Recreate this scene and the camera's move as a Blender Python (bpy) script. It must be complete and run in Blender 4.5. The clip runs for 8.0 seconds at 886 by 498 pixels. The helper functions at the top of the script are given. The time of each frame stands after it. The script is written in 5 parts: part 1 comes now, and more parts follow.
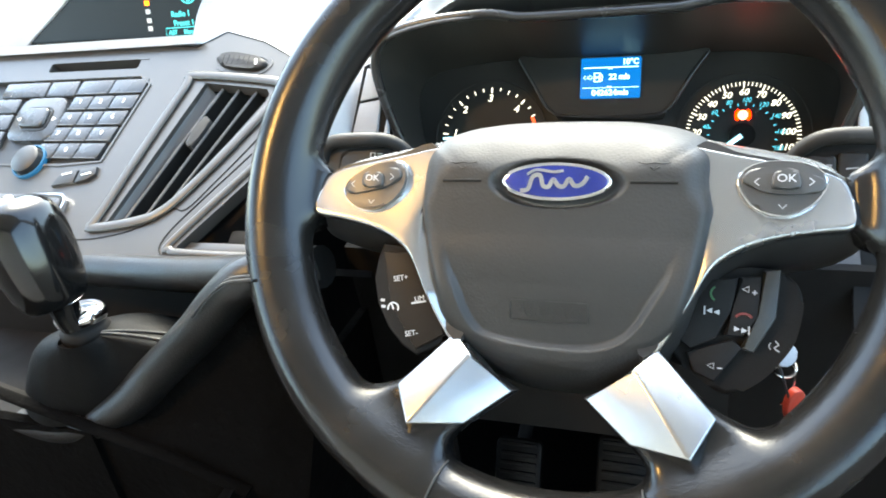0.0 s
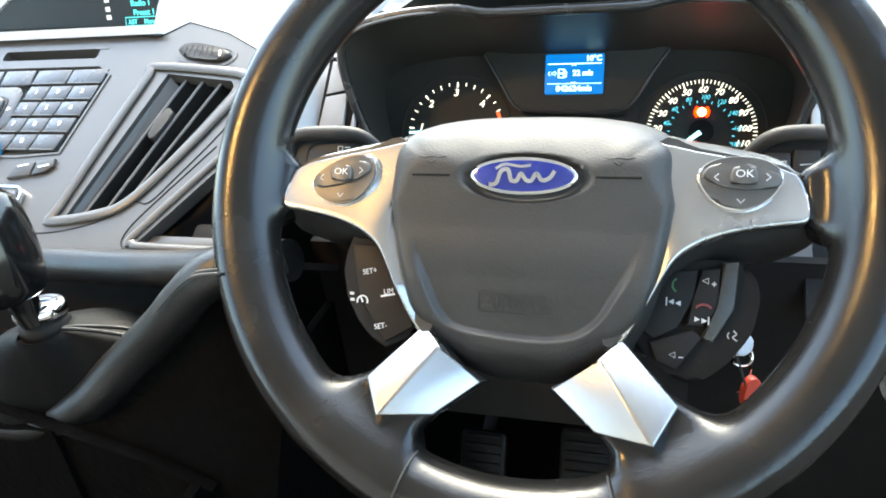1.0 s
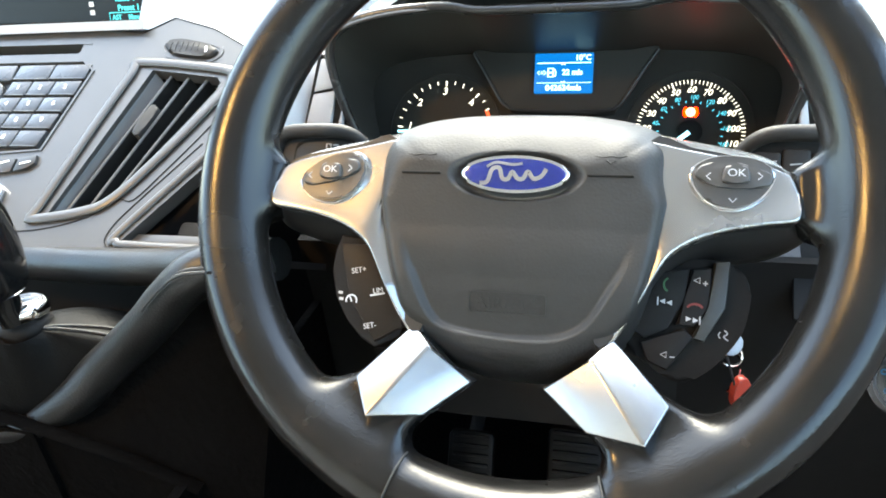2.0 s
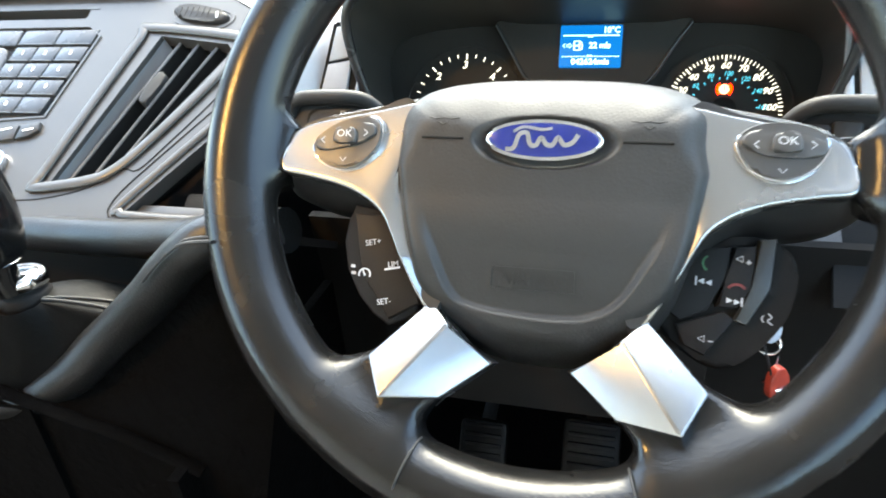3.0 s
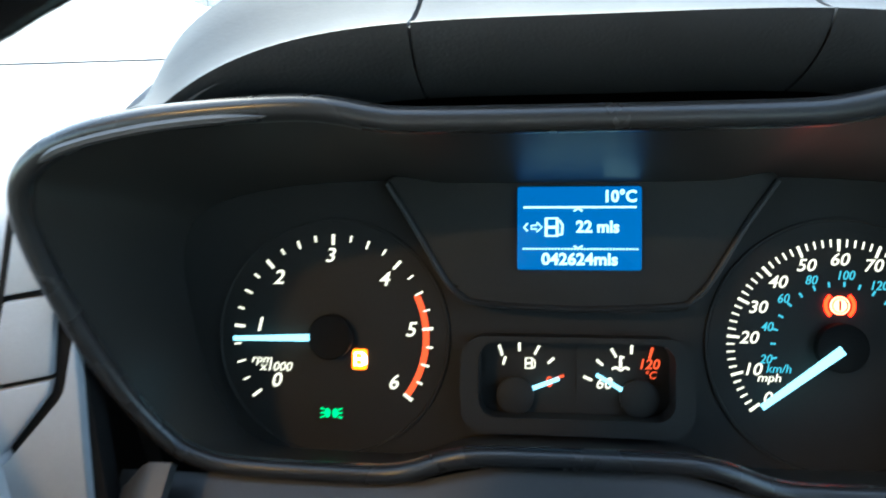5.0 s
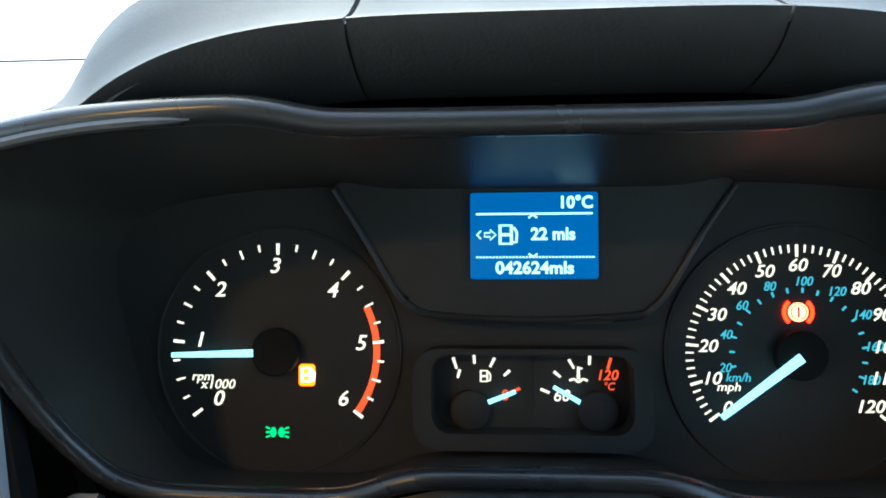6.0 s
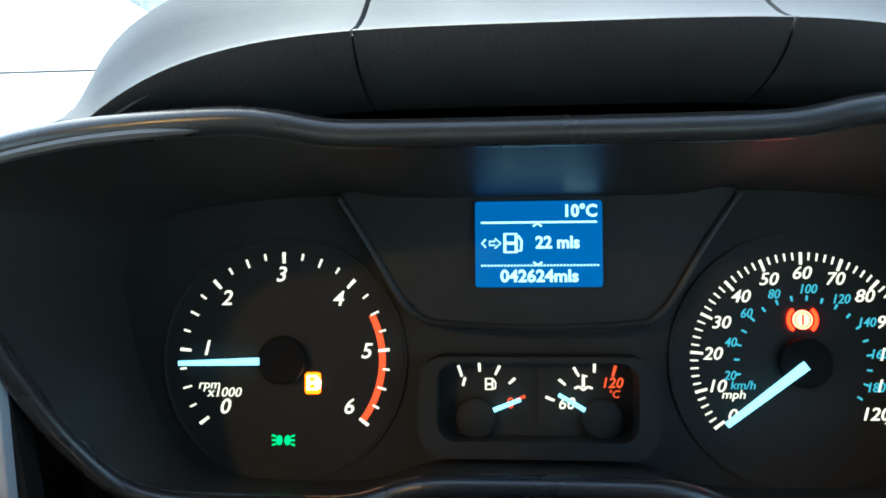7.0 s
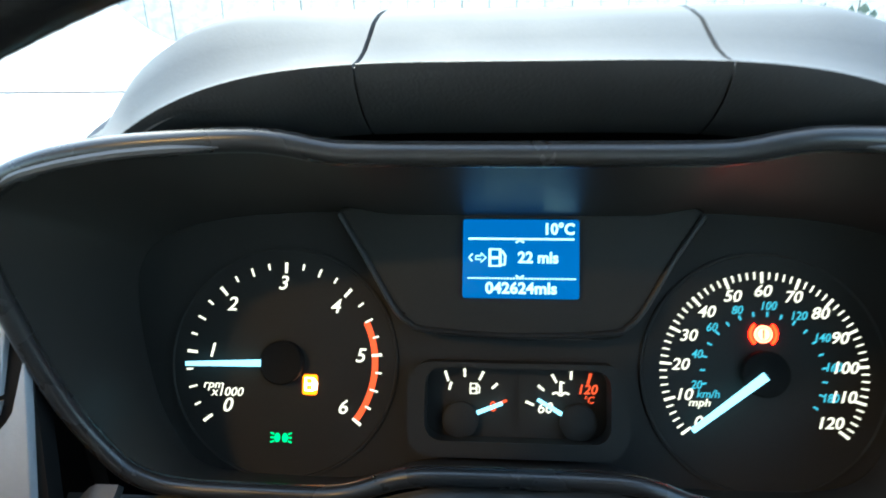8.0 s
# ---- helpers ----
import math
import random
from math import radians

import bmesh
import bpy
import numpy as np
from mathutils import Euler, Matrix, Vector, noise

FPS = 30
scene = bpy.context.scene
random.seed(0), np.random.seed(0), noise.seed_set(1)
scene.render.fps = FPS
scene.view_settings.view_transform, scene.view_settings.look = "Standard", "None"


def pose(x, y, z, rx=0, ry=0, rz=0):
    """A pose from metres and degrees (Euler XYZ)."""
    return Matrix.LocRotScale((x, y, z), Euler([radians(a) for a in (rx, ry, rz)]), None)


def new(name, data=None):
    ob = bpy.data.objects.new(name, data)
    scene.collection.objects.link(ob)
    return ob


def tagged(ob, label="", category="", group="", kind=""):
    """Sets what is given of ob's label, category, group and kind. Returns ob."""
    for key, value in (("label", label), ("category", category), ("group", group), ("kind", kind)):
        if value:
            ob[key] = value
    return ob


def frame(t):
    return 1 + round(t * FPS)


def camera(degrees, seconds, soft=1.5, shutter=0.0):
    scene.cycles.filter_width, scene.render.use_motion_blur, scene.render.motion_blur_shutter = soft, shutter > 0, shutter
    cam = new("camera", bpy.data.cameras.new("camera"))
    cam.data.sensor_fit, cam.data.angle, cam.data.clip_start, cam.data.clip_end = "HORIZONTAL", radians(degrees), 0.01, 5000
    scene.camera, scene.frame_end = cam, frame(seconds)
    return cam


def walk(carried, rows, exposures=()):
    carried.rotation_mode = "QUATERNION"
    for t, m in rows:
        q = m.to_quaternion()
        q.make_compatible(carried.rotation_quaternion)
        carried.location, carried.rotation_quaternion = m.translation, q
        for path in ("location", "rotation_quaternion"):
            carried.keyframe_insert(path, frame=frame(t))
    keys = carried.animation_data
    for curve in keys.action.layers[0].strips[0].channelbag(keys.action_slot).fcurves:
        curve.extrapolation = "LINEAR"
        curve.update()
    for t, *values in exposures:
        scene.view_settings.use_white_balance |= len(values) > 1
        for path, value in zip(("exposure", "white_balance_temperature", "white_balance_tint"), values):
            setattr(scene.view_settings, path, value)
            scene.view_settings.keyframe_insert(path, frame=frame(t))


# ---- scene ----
from mathutils.geometry import tessellate_polygon

cam = camera(65.28, 8.0, soft=1.8, shutter=0.5)
ROWS = [
    (0.0, 0.0625, 0.0, 1.2, 62.82, 6.46, 17.6),
    (0.5, 0.0617, -0.0009, 1.2022, 62.0, 5.64, 16.0),
    (1.0, 0.0601, -0.0047, 1.2019, 62.04, 5.06, 14.79),
    (2.3, 0.0565, -0.0017, 1.1991, 62.06, 4.4, 13.67),
    (2.5, 0.0575, -0.0015, 1.1986, 62.64, 4.62, 13.75),
    (3.0, 0.0463, 0.0142, 1.1784, 61.37, 3.85, 15.2),
    (3.5, 0.0207, 0.0959, 1.1518, 64.8, 2.1, 14.07),
    (4.0, 0.0002, 0.209, 1.1473, 69.55, 1.31, 10.5),
    (4.5, -0.007, 0.298, 1.1474, 69.32, 2.02, 8.65),
    (5.0, -0.0201, 0.3552, 1.1607, 64.44, 2.85, 6.52),
    (5.2, -0.0145, 0.3645, 1.1572, 64.39, 1.91, 4.96),
    (6.5, -0.0164, 0.3693, 1.1569, 64.81, 2.08, 3.53),
    (7.0, -0.0164, 0.3675, 1.1581, 65.19, 2.29, 3.81),
    (7.5, -0.0165, 0.3686, 1.1585, 64.67, 2.52, 3.65),
    (8.0, -0.0104, 0.342, 1.1635, 67.33, 1.14, 4.23),
]
walk(cam, [(t, pose(x, y, z, rx, ry, rz)) for t, x, y, z, rx, ry, rz in ROWS],
     exposures=[(0.0, 3.95, 7100, -2), (3.2, 3.95, 7100, -2), (3.95, 3.65, 6600, -5), (4.45, 2.75, 5550, -13), (5.0, 3.15, 6300, -7), (6.3, 2.9, 6300, -7), (7.5, 2.95, 6300, -8), (8.0, 3.2, 6300, -8)])

# ---- light ----
world = bpy.data.worlds.new("overcast_sky")
scene.world = world
world.use_nodes = True
sky = world.node_tree.nodes.new("ShaderNodeTexSky")
sky.sky_type, sky.sun_disc = "NISHITA", False
sky.sun_elevation, sky.sun_rotation = radians(54), radians(-15)
sky.dust_density, sky.ozone_density = 2.4, 1.6
background = world.node_tree.nodes["Background"]
background.inputs["Strength"].default_value = 0.15
world.node_tree.links.new(sky.outputs[0], background.inputs[0])
sun_data = bpy.data.lights.new("sun", "SUN")
sun_data.energy, sun_data.angle, sun_data.color = 0.6, radians(40), (1.0, 0.98, 0.95)
sun = new("sun", sun_data)
sun.matrix_basis = pose(0, 0, 8, 36, 0, 180 + 15)


# ---- materials ----
def material(name, colour, rough=0.5, metal=0.0, grain=900.0, bump=0.15, vary=0.12, spec=0.5, coat=0.0, cells=False, depth=0.0004, wear=0.08):
    """A painted, moulded or hide surface with two scales of variation and a fine relief."""
    m = bpy.data.materials.new(name)
    m.use_nodes = True
    n, l = m.node_tree.nodes, m.node_tree.links
    b = n["Principled BSDF"]
    b.inputs["Metallic"].default_value = metal
    b.inputs["Specular IOR Level"].default_value = spec
    b.inputs["Coat Weight"].default_value = coat
    b.inputs["Coat Roughness"].default_value = 0.08
    where = n.new("ShaderNodeTexCoord").outputs["Object"]
    large, fine = n.new("ShaderNodeTexNoise"), n.new("ShaderNodeTexNoise")
    large.inputs["Scale"].default_value, large.inputs["Detail"].default_value = 28.0, 6.0
    fine.inputs["Scale"].default_value, fine.inputs["Detail"].default_value = grain * 0.5, 3.0
    for node in (large, fine):
        l.new(where, node.inputs["Vector"])
    ramp = n.new("ShaderNodeMapRange")
    ramp.inputs["From Min"].default_value, ramp.inputs["From Max"].default_value = 0.3, 0.7
    ramp.inputs["To Min"].default_value, ramp.inputs["To Max"].default_value = 1 - vary, 1 + vary
    both = n.new("ShaderNodeMath")
    both.operation = "MULTIPLY_ADD"
    both.inputs[1].default_value = 0.35
    l.new(fine.outputs["Fac"], both.inputs[0])
    l.new(large.outputs["Fac"], both.inputs[2])
    shift = n.new("ShaderNodeMath")
    shift.operation = "SUBTRACT"
    shift.inputs[1].default_value = 0.17
    l.new(both.outputs[0], shift.inputs[0])
    l.new(shift.outputs[0], ramp.inputs["Value"])
    tint = n.new("ShaderNodeMix")
    tint.data_type, tint.blend_type = "RGBA", "MULTIPLY"
    tint.inputs["Factor"].default_value = 1.0
    tint.inputs["A"].default_value = (*colour, 1)
    l.new(ramp.outputs[0], tint.inputs["B"])
    l.new(tint.outputs["Result"], b.inputs["Base Color"])
    gloss = n.new("ShaderNodeMapRange")
    gloss.inputs["From Min"].default_value, gloss.inputs["From Max"].default_value = 0.3, 0.7
    gloss.inputs["To Min"].default_value, gloss.inputs["To Max"].default_value = max(0.02, rough - wear), rough + wear
    l.new(large.outputs["Fac"], gloss.inputs["Value"])
    l.new(gloss.outputs[0], b.inputs["Roughness"])
    if bump:
        relief = n.new("ShaderNodeBump")
        relief.inputs["Strength"].default_value, relief.inputs["Distance"].default_value = bump, depth
        if cells:
            pores = n.new("ShaderNodeTexVoronoi")
            pores.feature = "SMOOTH_F1"
            pores.inputs["Scale"].default_value = grain
            l.new(where, pores.inputs["Vector"])
            l.new(pores.outputs["Distance"], relief.inputs["Height"])
        else:
            l.new(fine.outputs["Fac"], relief.inputs["Height"])
        l.new(relief.outputs[0], b.inputs["Normal"])
    return m


GLOW = 0.15  # lit signs against the daylight in the cabin


def glowing(name, colour, strength):
    m = bpy.data.materials.new(name)
    m.use_nodes = True
    b = m.node_tree.nodes["Principled BSDF"]
    b.inputs["Base Color"].default_value = (*[0.2 * c for c in colour], 1)
    b.inputs["Emission Color"].default_value = (*colour, 1)
    b.inputs["Emission Strength"].default_value = strength * GLOW
    b.inputs["Roughness"].default_value = 0.5
    b.inputs["Specular IOR Level"].default_value = 0.2
    return m


def clear(name, tint=(1, 1, 1), rough=0.0):
    m = bpy.data.materials.new(name)
    m.use_nodes = True
    n, l = m.node_tree.nodes, m.node_tree.links
    out = n["Material Output"]
    n.remove(n["Principled BSDF"])
    gloss, through_it, mix = n.new("ShaderNodeBsdfGlossy"), n.new("ShaderNodeBsdfTransparent"), n.new("ShaderNodeMixShader")
    gloss.inputs["Roughness"].default_value = rough
    through_it.inputs["Color"].default_value = (*tint, 1)
    mix.inputs[0].default_value = 0.04
    l.new(through_it.outputs[0], mix.inputs[1])
    l.new(gloss.outputs[0], mix.inputs[2])
    l.new(mix.outputs[0], out.inputs["Surface"])
    return m


LEATHER = material("black_leather", (0.0066, 0.0063, 0.0060), 0.24, spec=0.40, grain=900, bump=0.17, cells=True, vary=0.16, depth=0.0004, wear=0.06)
GAITER = material("gaiter_leather", (0.0030, 0.0031, 0.0031), 0.55, spec=0.08, grain=800, bump=0.25, cells=True, vary=0.2, depth=0.0008)
SOFT_LEATHER = material("soft_leather", (0.0056, 0.0053, 0.0050), 0.42, spec=0.40, grain=800, bump=0.2, cells=True, vary=0.2, depth=0.0008)
AIRBAG = material("charcoal_plastic", (0.0165, 0.0154, 0.0139), 0.55, spec=0.46, grain=700, bump=0.36, cells=True, vary=0.12, depth=0.0004)
COWL = material("grey_cowl_plastic", (0.085, 0.089, 0.095), 0.62, spec=0.10, grain=900, bump=0.10, cells=True, vary=0.06, depth=0.0004)
DASH = material("grey_dash_plastic", (0.41, 0.415, 0.42), 0.52, grain=900, bump=0.25, cells=True, vary=0.06, depth=0.0004)
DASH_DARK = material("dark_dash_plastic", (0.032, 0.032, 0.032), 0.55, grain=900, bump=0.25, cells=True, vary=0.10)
KNEE = material("black_knee_plastic", (0.0095, 0.0086, 0.0077), 0.70, spec=0.15, grain=900, bump=0.2, cells=True)
STACK = material("silver_grey_paint", (0.074, 0.070, 0.065), 0.31, metal=0.30, grain=2600, bump=0.05, vary=0.03, wear=0.015)
SILVER = material("satin_silver_paint", (0.36, 0.357, 0.352), 0.26, metal=0.95, grain=3000, bump=0.03, vary=0.012, wear=0.02)
CHROME = material("chrome", (0.85, 0.85, 0.86), 0.06, metal=1.0, bump=0.0, vary=0.03, wear=0.03)
GLOSS_BLACK = material("gloss_black_plastic", (0.010, 0.010, 0.010), 0.20, bump=0.0, vary=0.1, coat=0.3)
BLACK = material("black_plastic", (0.017, 0.0165, 0.016), 0.45, grain=1400, bump=0.12)
MATT_BLACK = material("matt_black_plastic", (0.009, 0.0082, 0.0076), 0.70, spec=0.2, grain=1400, bump=0.1)
FACE = material("dial_face", (0.026, 0.0235, 0.020), 0.66, spec=0.25, grain=1400, bump=0.05)
HOOD_IN = material("inner_hood_plastic", (0.038, 0.0345, 0.0305), 0.42, spec=0.22, bump=0.0, vary=0.03, wear=0.01)
BEZEL_EDGE = material("bezel_plastic", (0.022, 0.021, 0.020), 0.27, grain=1400, bump=0.0, vary=0.04, wear=0.01)
GEAR_BLACK = material("polished_black", (0.004, 0.004, 0.004), 0.13, spec=0.4, bump=0.0, vary=0.1, wear=0.03)
KEY_GREY = material("grey_key_plastic", (0.085, 0.085, 0.085), 0.36, grain=1800, bump=0.06)
STALK = material("stalk_plastic", (0.028, 0.0265, 0.025), 0.52, spec=0.2, grain=1500, bump=0.1)
PAD_GREY = material("brown_grey_pad", (0.046, 0.043, 0.040), 0.36, grain=1800, bump=0.06)
RADIO_KEY = material("grey_radio_key", (0.036, 0.0362, 0.037), 0.26, grain=1800, bump=0.06, vary=0.06)
BROWN = material("dark_brown_button", (0.014, 0.0098, 0.0066), 0.50, spec=0.14, grain=1500, bump=0.08)
BADGE = material("blue_enamel", (0.012, 0.020, 0.15), 0.16, bump=0.0, coat=0.8)
RED_TAG = material("red_fob_plastic", (0.36, 0.035, 0.018), 0.35, grain=700, bump=0.1)
STEEL = material("steel", (0.55, 0.55, 0.55), 0.25, metal=1.0, bump=0.05)
PRINT = material("white_print", (0.72, 0.72, 0.70), 0.5, bump=0.0)
GREY_PRINT = material("pale_grey_print", (0.42, 0.42, 0.42), 0.5, bump=0.0)
GREEN_PRINT = material("green_print", (0.018, 0.09, 0.03), 0.5, bump=0.0)
RED_PRINT = material("red_print", (0.13, 0.016, 0.012), 0.5, bump=0.0)
STITCH = material("thread", (0.022, 0.022, 0.022), 0.7, bump=0.0)
LINING = material("grey_headlining", (0.60, 0.59, 0.57), 0.9, grain=500, bump=0.3)
# Near-zero black: the shade low in the cabin is put into the colour
SHADED_BLACK = material("shaded_black", (0.0013, 0.0012, 0.0011), 0.95, spec=0.05, grain=300, bump=0.6, depth=0.003)
DOOR_TRIM = material("door_trim_plastic", (0.20, 0.19, 0.18), 0.6, grain=600, bump=0.3)
FENCE = material("weathered_fence_wood", (0.82, 0.72, 0.58), 0.8, grain=120, bump=0.25, vary=0.2, depth=0.003)
PAVING = material("wet_paving", (0.24, 0.23, 0.22), 0.35, grain=60, bump=0.4, vary=0.25, depth=0.004)
BIN_BLUE = material("blue_bin_plastic", (0.05, 0.22, 0.55), 0.4, grain=300)
LEAF = material("hedge_leaf", (0.05, 0.085, 0.04), 0.55, grain=200, vary=0.4)
GLASS = clear("windscreen_glass")
DROP = bpy.data.materials.new("water_drop")
DROP.use_nodes = True
wet = DROP.node_tree.nodes["Principled BSDF"]
wet.inputs["Transmission Weight"].default_value, wet.inputs["IOR"].default_value, wet.inputs["Roughness"].default_value = 1.0, 1.33, 0.0
LIT_WHITE = glowing("lit_white", (1.0, 0.93, 0.80), 1.3)
LIT_BLUE = glowing("lit_blue", (0.10, 0.55, 0.75), 0.9)
LIT_NEEDLE = glowing("lit_needle", (0.30, 0.72, 1.0), 2.1)
LIT_RED = glowing("lit_red", (1.0, 0.10, 0.035), 1.2)
LAMP_RED = glowing("lamp_red", (1.0, 0.006, 0.002), 22.0)
LAMP_HOT = glowing("lamp_hot", (1.0, 0.14, 0.07), 12.0)
LAMP_AMBER = glowing("lamp_amber", (1.0, 0.14, 0.004), 5.0)
LAMP_GREEN = glowing("lamp_green", (0.03, 0.80, 0.25), 1.3)
LCD_BLUE = glowing("lcd_blue", (0.001, 0.095, 0.34), 1.2)
LCD_TEXT = glowing("lcd_text", (0.50, 0.90, 1.0), 1.6)
CYAN_TEXT = glowing("cyan_text", (0.10, 0.75, 0.85), 1.2)
SCREEN = glowing("dark_screen", (0.006, 0.008, 0.010), 1.0)
RING_BLUE = glowing("ring_blue", (0.04, 0.28, 0.60), 0.16)
LAMP_CORE = glowing("lamp_core", (1.0, 0.85, 0.55), 9.0)
DOME = glowing("courtesy_lamp_lens", (1.0, 0.55, 0.18), 300.0)


# ---- builders ----
def mesh(name, bm, mat, smooth=40):
    bmesh.ops.recalc_face_normals(bm, faces=bm.faces)
    data = bpy.data.meshes.new(name)
    bm.to_mesh(data)
    bm.free()
    data.materials.append(mat)
    if smooth:
        data.shade_smooth()
        data.set_sharp_from_angle(angle=radians(smooth))
    return data


def part(name, bm, mat, parent, label="", smooth=40):
    ob = new(name, mesh(name, bm, mat, smooth))
    ob.parent = parent
    if label:
        ob["label"] = label
    return ob


def thing(name, m, label, category, group="", kind=""):
    ob = new(name)
    ob.empty_display_size = 0.05
    ob.matrix_basis = m
    return tagged(ob, label, category, group, kind)


def solo(name, bm, mat, label, category, kind="", m=None, smooth=40):
    ob = new(name, mesh(name, bm, mat, smooth))
    if m is not None:
        ob.matrix_basis = m
    return tagged(ob, label, category, "", kind)


def spline(points, n=8, closed=True):
    """A smooth line through the points (Catmull-Rom)."""
    p = [Vector(q) for q in points]
    c, out = len(p), []
    for i in range(c if closed else c - 1):
        a, b, d, e = (p[(i + k) % c] if closed else p[min(max(i + k, 0), c - 1)] for k in (-1, 0, 1, 2))
        for j in range(n):
            t = j / n
            out.append(0.5 * (2 * b + (d - a) * t + (2 * a - 5 * b + 4 * d - e) * t * t + (3 * b - a - 3 * d + e) * t ** 3))
    if not closed:
        out.append(p[-1])
    return out


def mm(*points):
    return [tuple(c / 1000 for c in p) for p in points]


def mirror(points):
    return [(-p[0], *p[1:]) for p in reversed(points)]


def oval(cx, cy, rx, ry, n=32, power=2.0):
    out = []
    for i in range(n):
        a = 2 * math.pi * i / n
        c, s = math.cos(a), math.sin(a)
        out.append((cx + rx * math.copysign(abs(c) ** (2 / power), c), cy + ry * math.copysign(abs(s) ** (2 / power), s)))
    return out


def rounded(x0, y0, x1, y1, r, n=4):
    out = []
    for cx, cy, a in ((x1 - r, y1 - r, 0), (x0 + r, y1 - r, 90), (x0 + r, y0 + r, 180), (x1 - r, y0 + r, 270)):
        for i in range(n + 1):
            b = radians(a + 90 * i / n)
            out.append((cx + r * math.cos(b), cy + r * math.sin(b)))
    return out


def prism(points, z0, z1, edge=0.0008, segments=2, height=None):
    """A slab on an outline in the x-y plane, its front edge rounded; height(x, y) is added to the front."""
    bm = bmesh.new()
    h = height or (lambda x, y: 0.0)
    low = [bm.verts.new((p[0], p[1], z0)) for p in points]
    top = [bm.verts.new((p[0], p[1], z1 + h(p[0], p[1]))) for p in points]
    n = len(points)
    bm.faces.new(top)
    bm.faces.new(list(reversed(low)))
    for i in range(n):
        bm.faces.new((low[i], low[(i + 1) % n], top[(i + 1) % n], top[i]))
    if edge:
        rim = [e for e in bm.edges if e.verts[0] in top and e.verts[1] in top]
        bmesh.ops.bevel(bm, geom=rim, offset=edge, segments=segments, profile=0.5, affect="EDGES", clamp_overlap=True)
    return bm


def plate(outer, holes, z0, z1):
    """A slab with openings through it."""
    loops = [[Vector((p[0], p[1], 0)) for p in ring] for ring in (outer, *holes)]
    flat = [v for ring in loops for v in ring]
    bm = bmesh.new()
    low, top = [bm.verts.new((v.x, v.y, z0)) for v in flat], [bm.verts.new((v.x, v.y, z1)) for v in flat]
    for tri in tessellate_polygon(loops):
        for row in (top, low):
            try:
                bm.faces.new([row[i] for i in tri])
            except ValueError:
                pass
    start = 0
    for ring in loops:
        k = len(ring)
        for i in range(k):
            a, b = start + i, start + (i + 1) % k
            bm.faces.new((low[a], low[b], top[b], top[a]))
        start += k
    return bm


def loft(rings, caps=True, closed=True):
    """Skin over rings of equally many points."""
    bm = bmesh.new()
    rows = [[bm.verts.new(p) for p in ring] for ring in rings]
    n = len(rows[0])
    for a, b in zip(rows, rows[1:]):
        for i in range(n if closed else n - 1):
            bm.faces.new((a[i], a[(i + 1) % n], b[(i + 1) % n], b[i]))
    if caps and closed:
        bm.faces.new(list(reversed(rows[0])))
        bm.faces.new(rows[-1])
    return bm


def tube(path, radius, sides=12, closed=False, flat=1.0, up=(0, 0, 1)):
    """A round bar along a path; radius is a number or a function of 0..1; flat squeezes it along up."""
    p = [Vector(q) for q in path]
    n, rings = len(p), []
    for i, q in enumerate(p):
        ahead = (p[(i + 1) % n] if closed or i < n - 1 else q) - (p[i - 1] if closed or i > 0 else q)
        ahead.normalize()
        side = ahead.cross(Vector(up))
        if side.length < 1e-4:
            side = ahead.cross(Vector((1, 0, 0)))
        side.normalize()
        over = side.cross(ahead)
        r = radius(i / max(1, n - 1)) if callable(radius) else radius
        rings.append([q + r * (math.cos(a) * side + flat * math.sin(a) * over) for a in (2 * math.pi * k / sides for k in range(sides))])
    if closed:
        rings.append(rings[0])
        bm = loft(rings, caps=False)
        bmesh.ops.remove_doubles(bm, verts=bm.verts, dist=1e-6)
        return bm
    return loft(rings)


def lathe(profile, sides=32):
    """A turned body about z from (radius, height) pairs."""
    return loft([[(r * math.cos(a), r * math.sin(a), z) for a in (2 * math.pi * k / sides for k in range(sides))] for r, z in profile])


def sheet(place, us, vs, thick=0.004):
    """A curved panel from place(u, v), with thickness downwards."""
    bm = bmesh.new()
    grid = [[bm.verts.new(place(u, v)) for v in vs] for u in us]
    for a, b in zip(grid, grid[1:]):
        for i in range(len(vs) - 1):
            bm.faces.new((a[i], a[i + 1], b[i + 1], b[i]))
    bmesh.ops.recalc_face_normals(bm, faces=bm.faces)
    bmesh.ops.solidify(bm, geom=list(bm.faces), thickness=thick)
    return bm


def box(x0, y0, z0, x1, y1, z1, edge=0.002):
    bm = bmesh.new()
    bmesh.ops.create_cube(bm, size=1, matrix=Matrix.LocRotScale(((x0 + x1) / 2, (y0 + y1) / 2, (z0 + z1) / 2), None, (x1 - x0, y1 - y0, z1 - z0)))
    if edge:
        bmesh.ops.bevel(bm, geom=list(bm.edges), offset=edge, segments=2, profile=0.5, affect="EDGES", clamp_overlap=True)
    return bm


def steps(a, b, n):
    return [a + (b - a) * i / n for i in range(n + 1)]


def moved(bm, m):
    bm.transform(m)
    return bm


def join(*bms):
    out = bmesh.new()
    for b in bms:
        data = bpy.data.meshes.new("join")
        b.to_mesh(data)
        b.free()
        out.from_mesh(data)
        bpy.data.meshes.remove(data)
    return out


